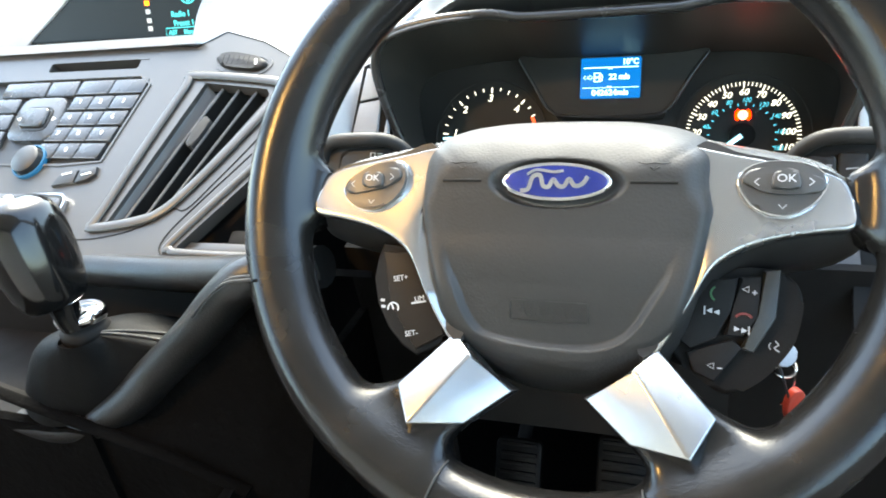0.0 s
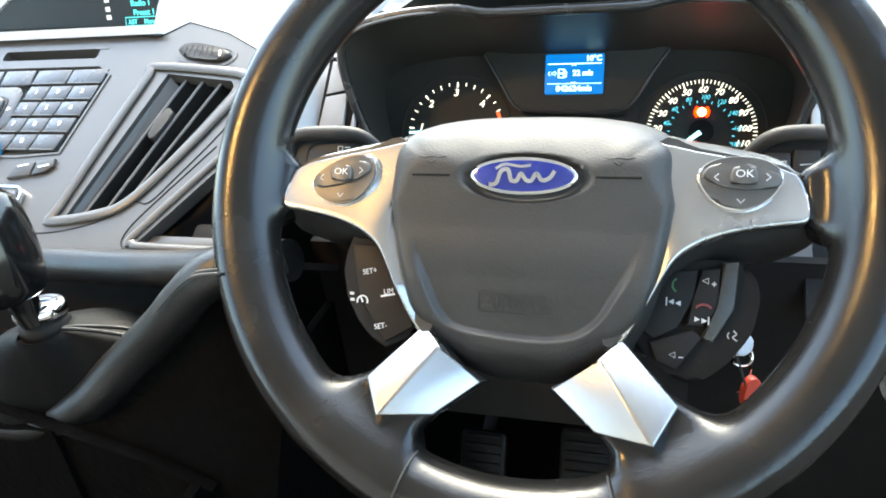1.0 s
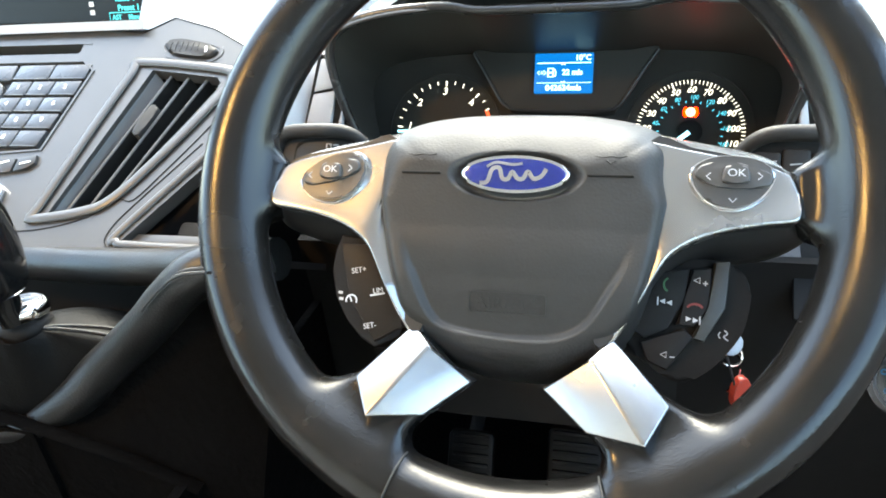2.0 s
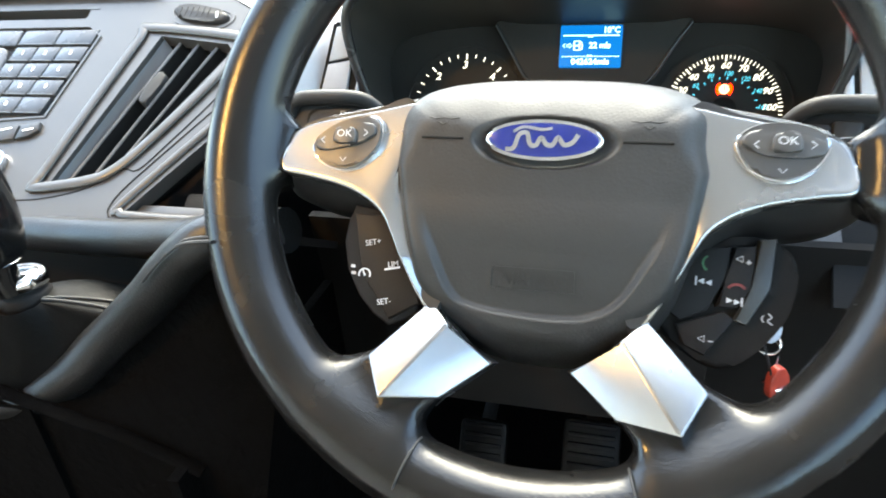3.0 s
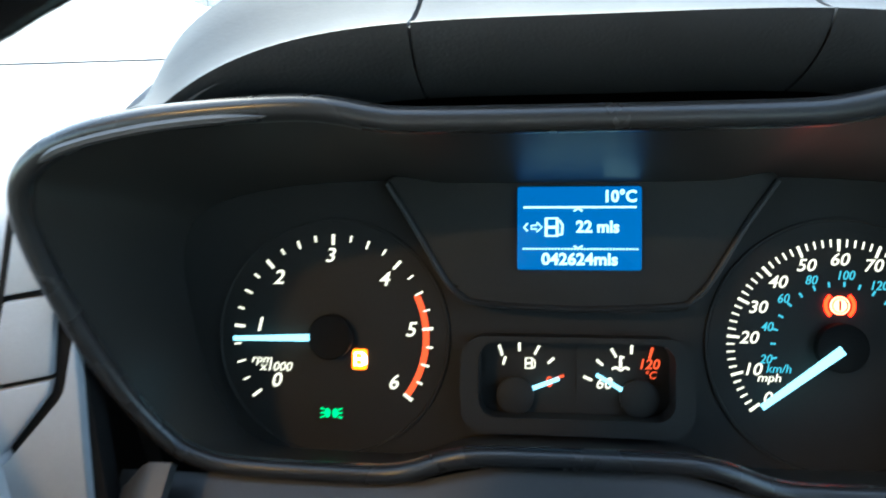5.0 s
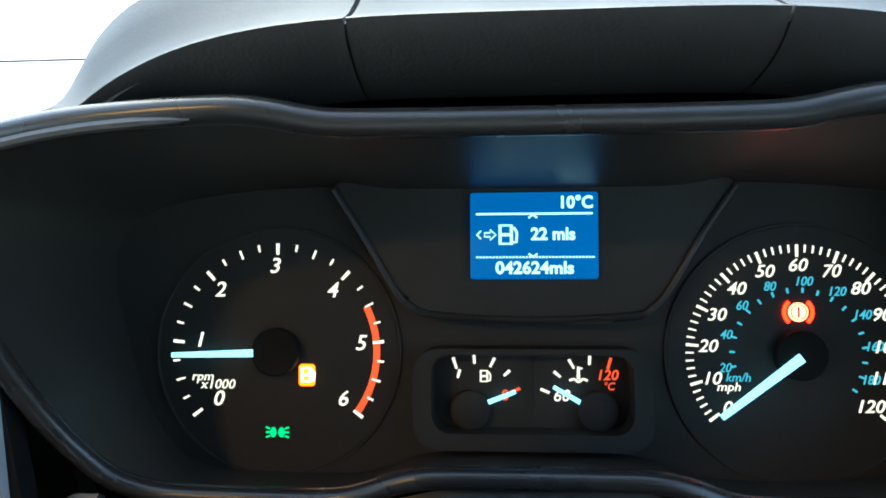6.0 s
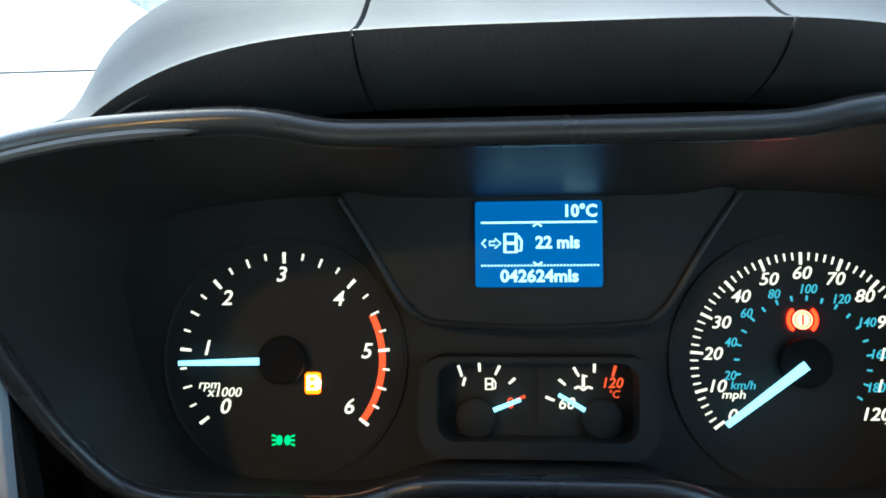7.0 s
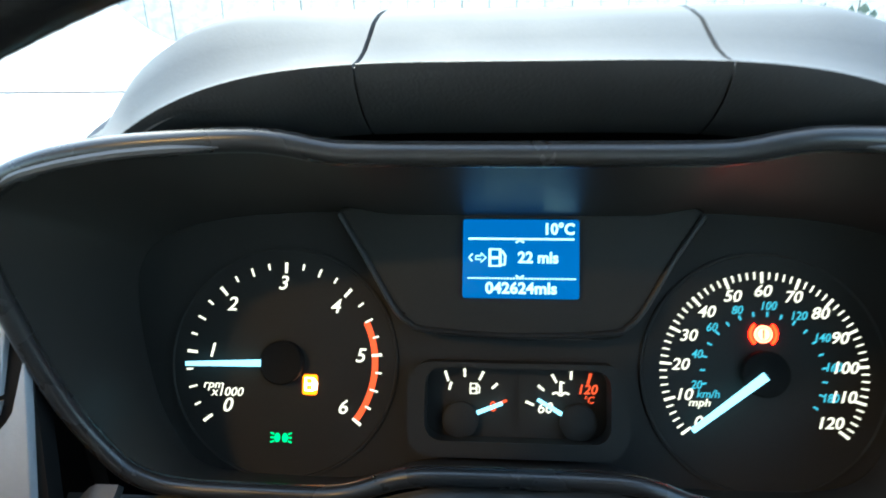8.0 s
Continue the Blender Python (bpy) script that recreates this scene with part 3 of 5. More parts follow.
    part("ok_button", prism(spline([(okx + x, oky + y) for x, y in mm((-6.2, -4), (-5.2, 3.3), (0, 4.0), (5.2, 3.3), (6.2, -4), (0, -4.6))], 3), 0.004, 0.0080, 0.0012, 3), PAD_GREY, pad)
    text("OK", 0.0054, GREY_PRINT, pad, okx, oky + 0.0001, 0.0081, wide=1.1)
    for dx, dy, turn in ((-0.0118, 0.0018 if flip else 0.0, 90), (0.0122, 0.0022 if flip else 0.0045, -90), (0.0, -0.0098, 180)):
        zz = 0.0058 if dy > -0.005 else 0.0042
        r = Matrix.Rotation(radians(turn), 2)
        v = [Vector((cx + dx, cy + dy)) + r @ Vector(q) for q in ((-0.0018, -0.0010), (0.0, 0.0011), (0.0018, -0.0010))]
        part("arrow", stroke(v, 0.0005, zz - 0.001, zz + 0.0001), GREY_PRINT, pad, smooth=0)
    part("grip_ridge", stroke(spline([(cx - 0.008, cy - 0.0112), (cx, cy - 0.0130), (cx + 0.008, cy - 0.0112)], 5, False), 0.0010, 0.002, 0.0049), PAD_GREY, pad)


side_spoke(False)
side_spoke(True)


# lower spokes: folded silver trims on the leather wings
def lower_spoke(flip):
    s, shift = (-1, 0.005) if flip else (1, 0.0)

    def at(x, y, z):
        return (s * x / 1000 + shift, y / 1000, z / 1000)
    # two facets that meet in a ridge
    ridge0, ridge1 = at(-40, -87, 0), at(-68.5, -126.5, 14)
    outer0, outer1 = at(-51, -75.5, -6), at(-80, -107, 2.5)
    inner0, inner1 = at(-15.5, -104.5, -5), at(-40, -124.5, 2)
    mid = at(-30, -97, -5)
    bm = bmesh.new()
    top = [bm.verts.new(p) for p in (outer0, outer1, ridge1, ridge0, inner1, inner0, mid)]
    low = [bm.verts.new((p[0], p[1], -0.020)) for p in (outer0, outer1, ridge1, ridge0, inner1, inner0, mid)]
    o0, o1, r1, r0, i1, i0, m0 = range(7)
    bm.faces.new([top[k] for k in (o0, o1, r1, r0)])
    bm.faces.new([top[k] for k in (r0, r1, i1, i0, m0)])
    ringk = (o0, o1, r1, i1, i0, m0, r0)
    for a, b in zip(ringk, ringk[1:] + ringk[:1]):
        bm.faces.new((low[a], low[b], top[b], top[a]))
    bm.faces.new([low[k] for k in ringk])
    rimedges = [e for e in bm.edges if e.verts[0] in top and e.verts[1] in top]
    bmesh.ops.bevel(bm, geom=rimedges, offset=0.0014, segments=4, profile=0.5, affect="EDGES", clamp_overlap=True)
    part("lower_trim", bm, SILVER, wheel, "folded satin silver trim of the lower spoke", smooth=30)


lower_spoke(False)
lower_spoke(True)


# lower control pods, with their printed car_key
pod = part("control_pod", prism(mm((-101, -27), (-104, -36), (-105.2, -48), (-101.5, -63), (-93.5, -76.5), (-84, -86), (-75, -91), (-60, -84), (-58, -70), (-70, -42), (-80, -30)), -0.040, -0.0100, 0.0018, 3), MATT_BLACK, wheel, "dark key pod for the speed control")
part("key_field", prism(mm((-98.5, -33), (-95, -47.5), (-91, -64), (-73.8, -87.5), (-58, -78), (-66, -50), (-80, -33)), -0.012, -0.0055, 0.0008, 2), BROWN, pod, "dark brown keys")
for word_, x, y, size in (("SET+", -86.5, -48, 5.2), ("LIM", -74, -59, 5.0), ("SET-", -77, -79, 5.2)):
    text(word_, 0.84 * size / 1000, GREY_PRINT, pod, x / 1000, y / 1000, -0.0054, turn=12, lean=0.0, wide=0.95)
part("print_bar", bar(-0.0785, -0.0620, -0.0700, -0.0602, 0.0010, 0.0010, -0.0058, -0.0053), GREY_PRINT, pod)
part("gauge_sign", stroke([(-0.0895 + 0.0032 * math.cos(radians(a)), -0.0655 + 0.0032 * math.sin(radians(a))) for a in range(-20, 215, 20)], 0.0008, -0.0058, -0.0053), GREY_PRINT, pod)
part("gauge_hand", bar(-0.0892, -0.0660, -0.0910, -0.0625, 0.0010, 0.0006, -0.0058, -0.0053), GREY_PRINT, pod)
for dy in (0.0, -0.0036):
    part("print_bar", bar(-0.0995 + dy * -0.2, -0.0610 + dy, -0.0970 + dy * -0.2, -0.0612 + dy, 0.0016, 0.0016, -0.0104, -0.0097), GREY_PRINT, pod)

pod = part("control_pod", prism(spline(mm((84, -34), (104, -30), (119, -34), (125, -44), (123.5, -60), (119, -72), (106, -88), (90, -96), (72, -86), (62, -74), (72, -52)), 4), -0.050, -0.024, 0.003, 3), KNEE, wheel, "black key pod for sound and telephone")
part("key_field", prism(mm((80, -38), (94, -36), (92, -52), (84, -68), (72, -74), (66, -70), (72, -52)), -0.028, -0.0195, 0.0012, 2), MATT_BLACK, pod, "black keys")
part("key", prism(mm((95, -36), (105, -35), (104, -56), (97, -66), (88, -66), (93, -52)), -0.028, -0.0190, 0.0012, 2), MATT_BLACK, pod)
part("key_strip", prism(mm((106, -32), (114, -31), (112, -56), (102, -74), (96, -72), (105, -55)), -0.028, -0.0185, 0.0012, 2), material("olive_grey_plastic", (0.020, 0.020, 0.017), 0.5), pod, "olive grey strip")
part("key", prism(mm((70, -76), (92, -68), (97, -72), (84, -90), (74, -86)), -0.028, -0.0190, 0.0015, 2), MATT_BLACK, pod)


def triangle(x, y, s, turn):
    r = Matrix.Rotation(radians(turn), 2)
    return [Vector((x, y)) + r @ Vector(q) for q in ((-s, -s), (s, 0), (-s, s))]


for x, y, t in ((97.5, -42, 180), (82, -82, 180)):
    part("volume_sign", stroke(triangle(x / 1000, y / 1000, 0.0015, t), 0.0005, -0.0192, -0.0184, True), GREY_PRINT, pod)
for x, y in ((101.8, -43.5), (86.5, -83)):
    part("plus_bar", bar((x - 1.2) / 1000, y / 1000, (x + 1.2) / 1000, y / 1000, 0.0006, 0.0006, -0.0192, -0.0184), GREY_PRINT, pod)
part("plus_bar", bar(0.1018, -0.0447, 0.1018, -0.0423, 0.0006, 0.0006, -0.0192, -0.0184), GREY_PRINT, pod)
for x, y, t in ((80.5, -54, 180), (84.0, -54.6, 180), (94.0, -62.5, 0), (97.5, -63.1, 0)):
    part("skip_sign", prism([tuple(v) for v in triangle(x / 1000, y / 1000, 0.0014, t)], -0.0192, -0.0184, 0), GREY_PRINT, pod)
part("skip_bar", bar(0.0782, -0.0562, 0.0782, -0.0518, 0.0007, 0.0007, -0.0192, -0.0184), GREY_PRINT, pod)
part("skip_bar", bar(0.0996, -0.0652, 0.0996, -0.0608, 0.0007, 0.0007, -0.0192, -0.0184), GREY_PRINT, pod)
part("call_sign", stroke([(0.0850 + 0.004 * math.cos(radians(a)), -0.0450 + 0.004 * math.sin(radians(a))) for a in range(120, 250, 20)], 0.0010, -0.0198, -0.0190), GREEN_PRINT, pod, "dim green sign")
part("call_sign", stroke([(0.0970 + 0.004 * math.cos(radians(a)), -0.0575 + 0.003 * math.sin(radians(a))) for a in range(20, 170, 20)], 0.0012, -0.0192, -0.0184), RED_PRINT, pod, "dim red sign")
part("voice_sign", stroke(spline(mm((112.5, -67), (114, -68.8), (112.2, -70.5), (114.4, -72.3)), 4, False), 0.0006, -0.0245, -0.0236), GREY_PRINT, pod)
part("voice_sign", stroke(spline(mm((110.4, -68), (109.6, -69.7), (110.4, -71.4)), 4, False), 0.0005, -0.0245, -0.0236), GREY_PRINT, pod)
# hub behind the cover
part("hub", prism(spline(mm((0, 26), (-52, 20), (-62, -20), (-44, -84), (0, -96), (44, -84), (62, -20), (52, 20)), 5), -0.075, -0.03, 0.006, 2), BLACK, wheel)
# ---- steering column, stalks, key ----
column = thing("steering_column", WHEEL, "dark plastic steering column shroud behind the wheel", "steering column")
part("shroud", prism(spline(mm((0, 24), (-46, 20), (-66, 0), (-66, -50), (-50, -84), (0, -94), (50, -84), (70, -50), (70, 0), (46, 20)), 5), -0.30, -0.078, 0.010, 3), KNEE, column, "black column shroud")
part("collar", prism(spline(mm((0, 30), (-58, 26), (-76, 2), (-72, -40), (0, -60), (72, -40), (76, 2), (58, 26)), 5), -0.16, -0.11, 0.006, 3), KNEE, column)
barrel = part("ignition_barrel", moved(lathe([(0.0, -0.03), (0.019, -0.03), (0.019, 0.022), (0.017, 0.026), (0.009, 0.026), (0.009, 0.020), (0.0, 0.020)], 28), pose(0.092, -0.072, -0.135, 15, 62, 0)), BLACK, column, "black ignition barrel")


def stalk(name, s, label):
    """A flat lever: an arm, a paddle with a proud rail along its top and a black slab under it."""
    place = pose(0.156 if s > 0 else -0.145, 0.420, 1.0405, 62)
    st = thing(name, place, label, "stalk")
    home = place.inverted()
    flip = (lambda pts: [(-x, y) for x, y in pts]) if s > 0 else list
    paddle = part("paddle", prism(spline(flip(mm((-36, 2), (-34, 11), (-26, 14.5), (-8, 15), (14, 14.5), (24, 10), (32, 1), (37, -9), (32, -18), (8, -19), (-20, -18), (-33, -11))), 4), -0.022, -0.0040, 0.003, 3), STALK, st, "dark grey plastic paddle")
    rail = [(x, y, z) for (x, y), z in zip(flip(mm((-34, -12), (-37.5, -2), (-35, 8), (-27, 12.5), (-8, 13.5), (12, 13), (23, 9), (31, 1), (37, -9))), (-0.012, -0.006, -0.002, 0.0005, 0.001, 0.001, -0.002, -0.008, -0.016))]
    part("rail", tube(spline(rail, 6, False), lambda t: 0.0052 - 0.0012 * abs(2 * t - 1), 16), STALK, paddle, "rounded rail along the top")
    # flat black slab on the paddle stands in for the shaded recess
    part("hollow_shade", prism(spline(flip(mm((-24, 1), (-18, 7), (0, 8.5), (18, 8), (24, 4), (26, -14), (-20, -14))), 4), -0.006, -0.0036, 0.0), MATT_BLACK, paddle, "black slab for the shaded recess under the rail", smooth=0)
    arm = spline([home @ Vector(p) for p in ((s * 0.066, 0.475, 0.968), (s * 0.088, 0.462, 0.982), (s * 0.112, 0.442, 1.006), (s * 0.130, 0.430, 1.022))], 5, False)
    part("arm", tube(arm, lambda t: 0.0100 - 0.001 * t, 18, flat=0.8), KNEE, st, "black arm")
    return paddle, flip


paddle, flip = stalk("indicator_stalk", -1, "dark grey indicator stalk with pale printed signs")
panel = part("switch_field", prism(spline(flip(mm((-22, -1), (-16, 4.8), (2, 6.4), (17, 6), (22, 2), (22, -16), (-18, -16))), 4), -0.005, -0.0012, 0.0012, 2), STALK, paddle, "dark turning switch")
bm = join(stroke([(0.0010, -0.0005), (0.0010, 0.0045), (0.0042, 0.0045), (0.0042, 0.0012), (0.0010, 0.0012)], 0.0008, -0.0014, -0.0008), bar(0.0060, 0.0038, 0.0100, 0.0038, 0.0008, 0.0008, -0.0014, -0.0008), bar(0.0060, 0.0012, 0.0095, 0.0012, 0.0008, 0.0008, -0.0014, -0.0008))
part("printed_sign", prism(rounded(0.0262, -0.0035, 0.0300, 0.0000, 0.0008), -0.0060, -0.0034, 0.0003), GREY_PRINT, paddle)
part("printed_sign", bm, GREY_PRINT, panel)
part("printed_sign", join(prism(oval(-0.0085, -0.0095, 0.0024, 0.0018, 16), -0.0014, -0.0008, 0.0), bar(-0.0110, -0.0125, -0.0060, -0.0130, 0.0008, 0.0008, -0.0014, -0.0008)), GREY_PRINT, panel)
paddle, flip = stalk("wiper_stalk", 1, "dark grey wiper stalk with three switches and pale signs")
for k, (x0, x1) in enumerate(((-23.0, -8.0), (-7.0, 8.2), (9.2, 22.0))):
    key = part("switch", prism(rounded(x0 / 1000, -0.016, x1 / 1000, 0.0045 - (0.0022 if k != 1 else 0.0), 0.0022), -0.005, -0.0012, 0.0014, 2), STALK, paddle, "grey rocking switch")
    if k == 0:
        part("printed_sign", stroke([(-0.0170, -0.0072), (-0.0185, -0.0030), (-0.0105, -0.0030), (-0.0120, -0.0072)], 0.0007, -0.0014, -0.0008, True), GREY_PRINT, key)
    elif k == 1:
        part("printed_sign", bar(-0.0030, -0.0050, 0.0052, -0.0042, 0.0008, 0.0004, -0.0014, -0.0008), GREY_PRINT, key)
    else:
        part("printed_sign", join(*[bar(sx, -0.0062, sx, -0.0022, 0.0020, 0.0006, -0.0014, -0.0008) for sx in (0.0120, 0.0150, 0.0180)]), GREY_PRINT, key)

car_key = thing("car_key", pose(0.124, 0.384, 0.928) @ Matrix.Scale(0.72, 4), "grey car key in the ignition with a ring and red fob", "key")
part("blade", moved(box(-0.030, -0.004, -0.001, 0.0, 0.004, 0.001, 0.0004), pose(0.0, 0.004, 0.0, 10, 12, 20)), STEEL, car_key)
part("key_head", moved(prism(spline(mm((-4, -8), (-7, 0), (-4, 9), (4, 11), (11, 6), (12, -3), (6, -9)), 4), -0.004, 0.004, 0.002, 3), pose(0.004, -0.002, 0.0, 70, 0, 30)), material("pale_grey_plastic", (0.42, 0.44, 0.46), 0.35, bump=0.05), car_key, "pale grey key head")
ringpath = [(0.0095 * math.cos(t), 0.002 * math.sin(2 * t), 0.0095 * math.sin(t)) for t in (2 * math.pi * k / 32 for k in range(32))]
part("split_ring", moved(tube(ringpath, 0.0012, 8, True, up=(0, 1, 0)), pose(0.008, -0.003, -0.012, 0, 0, 25)), CHROME, car_key, "small bright split ring")
arc = [(0.016 * math.cos(t), 0.0, 0.024 * math.sin(t)) for t in (math.pi * k / 20 - 1.3 for k in range(21))]
part("wire_loop", moved(tube(arc, 0.0011, 8, up=(0, 1, 0)), pose(0.004, -0.003, -0.030, 0, 0, 30)), CHROME, car_key)
part("cord", tube([(0.003, -0.003, -0.010), (0.009, -0.004, -0.028), (0.018, -0.003, -0.058)], 0.0011, 8), BLACK, car_key)
part("fob", moved(prism(spline(mm((-8, -14), (-9, 4), (-3, 14), (4, 13), (8, 2), (7, -12)), 3), -0.004, 0.004, 0.0015, 3), pose(0.020, -0.001, -0.050, 84, 0, 28)), RED_TAG, car_key, "red plastic fob")
part("clip", moved(tube([(-0.004, 0, 0), (0.004, 0, 0.001), (0.010, 0, 0.0)], 0.0012, 8), pose(0.022, -0.006, -0.056, 0, 0, 20)), CHROME, car_key)

# ---- instrument cluster ----
cluster = thing("instrument_cluster", CLUSTER, "lit instrument cluster with two dials under a black hood", "instrument cluster")
HALF = [(0.0, 1.1080), (-0.030, 1.1080), (-0.056, 1.1083), (-0.066, 1.1094), (-0.076, 1.1115), (-0.087, 1.1127), (-0.106, 1.1122), (-0.129, 1.1105), (-0.145, 1.1083), (-0.160, 1.1050), (-0.173, 1.0996),
        (-0.1835, 1.0912), (-0.1882, 1.0800), (-0.1889, 1.0680), (-0.1868, 1.0500), (-0.1815, 1.0260), (-0.1745, 1.0040), (-0.1660, 0.9870), (-0.1570, 0.9750), (-0.1450, 0.9688), (-0.1300, 0.9668), (-0.108, 0.9662),
        (-0.080, 0.9660), (-0.066, 0.9684), (-0.052, 0.9745), (-0.042, 0.9772), (-0.030, 0.9780), (0.0, 0.9782)]
OUTLINE = HALF + [(-x, z) for x, z in reversed(HALF[1:-1])]
BEZEL = [Vector((x, 0.5505 - 0.04 * (z - 1.1), z)) for x, z in OUTLINE]
to_cluster = CLUSTER.inverted()
line = spline([to_cluster @ p for p in BEZEL], 4)
part("bezel", tube(line, 0.0041, 12, True, up=(0, 0.4, 1)), BEZEL_EDGE, cluster, "black bezel edge")


def base_point(p):
    """Where the hood's inside meets the dial plate."""
    w = CLUSTER @ p
    x = max(-0.188, min(0.188, w.x * 0.99))
    t = (w.z - 0.966) / 0.1467
    y = -0.070 + 0.127 * t
    return Vector((x, y, 0.0))


hood = bmesh.new()
ring_rows = []
for t in (0.0, 0.15, 0.4, 0.7, 1.0):
    ring_rows.append([hood.verts.new(p + (base_point(p) - p) * t) for p in line])
for a, b in zip(ring_rows, ring_rows[1:]):
    for i in range(len(line)):
        hood.faces.new((a[i], a[(i + 1) % len(line)], b[(i + 1) % len(line)], b[i]))
part("inner_hood", hood, HOOD_IN, cluster, "smooth black inside of the hood")
part("dial_plate", prism([tuple(base_point(p))[:2] for p in line[::2]], -0.006, 0.0, 0.0), FACE, cluster, "black dial plate")
strip = spline([to_cluster @ Vector(q) for q in ((-0.1735, 0.5472, 1.0978), (-0.1645, 0.5466, 1.1020), (-0.1500, 0.5463, 1.1057), (-0.133, 0.5462, 1.1086), (-0.116, 0.5462, 1.1103), (-0.0965, 0.5464, 1.1112))], 5, False)
part("trim_strip", tube(strip, lambda t: 0.0017 * min(1.0, 0.25 + 5 * min(t, 1 - t)), 8), PAD_GREY, cluster, "thin satin grey trim strip")
strip = [Vector((-p.x, p.y, p.z)) for p in strip]
part("trim_strip", tube(strip, lambda t: 0.0017 * min(1.0, 0.25 + 5 * min(t, 1 - t)), 8), PAD_GREY, cluster, "thin satin grey trim strip")

# raised middle panel with the display
part("centre_panel", prism(spline(mm((-84, 56), (-72, 36), (-56, 10), (-50, 4), (-42, 0), (0, -2.5), (42, -2), (49, 3), (56, 10), (71, 36), (84, 56), (60, 62), (0, 64), (-60, 62)), 3), -0.004, 0.0150, 0.003, 3), FACE, cluster, "raised black panel round the display")
part("panel_edge", tube(spline([(-0.083, 0.054, 0.0155), (-0.071, 0.035, 0.0155), (-0.057, 0.0115, 0.0155), (-0.050, 0.0045, 0.0155), (-0.041, 0.001, 0.0155), (0, -0.0012, 0.0155), (0.041, 0.0008, 0.0155), (0.049, 0.004, 0.0155), (0.056, 0.0115, 0.0155), (0.070, 0.035, 0.0155), (0.083, 0.054, 0.0155)], 5, False), 0.0014, 8), BLACK, cluster)
display = part("display", prism(rounded(-0.0252, 0.0158, 0.0272, 0.0516, 0.0012), 0.012, 0.0182, 0.0005), LCD_BLUE, cluster, "small lit blue display")
Z = 0.0183
for y, dotted in ((0.0427, False), (0.0248, True)):
    if dotted:
        for i in range(36):
            x = -0.0228 + 0.0475 * i / 35
            part("dot", bar(x, y, x + 0.0009, y, 0.0007, 0.0007, Z - 0.0004, Z + 0.0001), LCD_TEXT, display, smooth=0)
    else:
        part("rule", bar(-0.0228, y, 0.0250, y, 0.0008, 0.0008, Z - 0.0004, Z + 0.0001), LCD_TEXT, display, smooth=0)
for y, up in ((0.0416, 1), (0.0256, -1)):
    part("chevron", stroke([(0.0006 - 0.0018, y - 0.0006 * up), (0.0006, y + 0.0007 * up), (0.0006 + 0.0018, y - 0.0006 * up)], 0.0008, Z - 0.0004, Z + 0.0001), LCD_TEXT, display, smooth=0)
text("10°C", 0.0070, LCD_TEXT, display, 0.0181, 0.0471, Z, bold=0.03, wide=0.96, depth=0.00005)
text("22 mls", 0.0070, LCD_TEXT, display, 0.0088, 0.0341, Z, bold=0.03, wide=0.98, depth=0.00005)
text("042624mls", 0.0070, LCD_TEXT, display, 0.0012, 0.0202, Z, bold=0.03, wide=1.05, depth=0.00005)
part("arrow", stroke([(-0.0208, 0.0358), (-0.0224, 0.0341), (-0.0208, 0.0324)], 0.0007, Z - 0.0004, Z + 0.0001), LCD_TEXT, display, smooth=0)
part("arrow", stroke([(-0.0193, 0.0333), (-0.0193, 0.0349), (-0.0170, 0.0349), (-0.0170, 0.0362), (-0.0146, 0.0341), (-0.0170, 0.0320), (-0.0170, 0.0333)], 0.0006, Z - 0.0004, Z + 0.0001, True), LCD_TEXT, display, smooth=0)


def pump(mat, parent, x, y, z, s):
    """The sign of a fuel pump."""
    bm = join(stroke([(x - 0.50 * s, y - 0.6 * s), (x - 0.50 * s, y + 0.62 * s), (x + 0.25 * s, y + 0.62 * s), (x + 0.25 * s, y - 0.6 * s)], 0.22 * s, z - 0.0004, z + 0.0001, True),
              bar(x - 0.5 * s, y, x + 0.25 * s, y, 0.20 * s, 0.20 * s, z - 0.0004, z + 0.0001),
              stroke([(x + 0.28 * s, y - 0.5 * s), (x + 0.58 * s, y - 0.5 * s), (x + 0.62 * s, y + 0.15 * s), (x + 0.40 * s, y + 0.5 * s)], 0.16 * s, z - 0.0004, z + 0.0001))
    return part("pump_sign", bm, mat, parent, smooth=0)


pump(LCD_TEXT, display, -0.0098, 0.0341, Z, 0.0062)

# lower gauge box
bm = plate(rounded(-0.0500, -0.0560, 0.0500, -0.0135, 0.011, 6), [rounded(-0.0420, -0.0490, 0.0420, -0.0160, 0.008, 6)], 0.0, 0.0140)
part("gauge_frame", bm, FACE, cluster, "raised black frame round the small gauges")


def on_dial(cx, cy, r, a):
    return cx + r * math.cos(radians(a)), cy + r * math.sin(radians(a))


def ticks(dial, cx, cy, marks, mat, name="tick"):
    for a, r0, r1, w in marks:
        part(name, bar(*on_dial(cx, cy, r0, a), *on_dial(cx, cy, r1, a), w * 0.85, w, 0.0, 0.0006), mat, dial, smooth=0)


def needle(dial, cx, cy, a, r0, r1, w, z):
    return part("needle", bar(*on_dial(cx, cy, r0, a), *on_dial(cx, cy, r1, a), w, w * 0.62, z, z + 0.0014, 0.0004), LIT_NEEDLE, dial, "lit pale blue needle")


# rev counter
TX, TY = -0.1122, -0.0165
rev = part("rev_counter", moved(lathe([(0.0, 0.0002), (0.0545, 0.0002), (0.0550, 0.0012), (0.0560, 0.0012), (0.0565, -0.002), (0.0, -0.002)], 64), pose(TX, TY, 0)), FACE, cluster, "black rev counter dial")
marks = []
for i in range(25):
    a = 217.0 - 254.0 * i / 24
    big, middle = i % 4 == 0, i % 2 == 0
    marks.append((a, 0.0432 if big else (0.0442 if middle else 0.0452), 0.0482, 0.0014 if big else 0.0009))
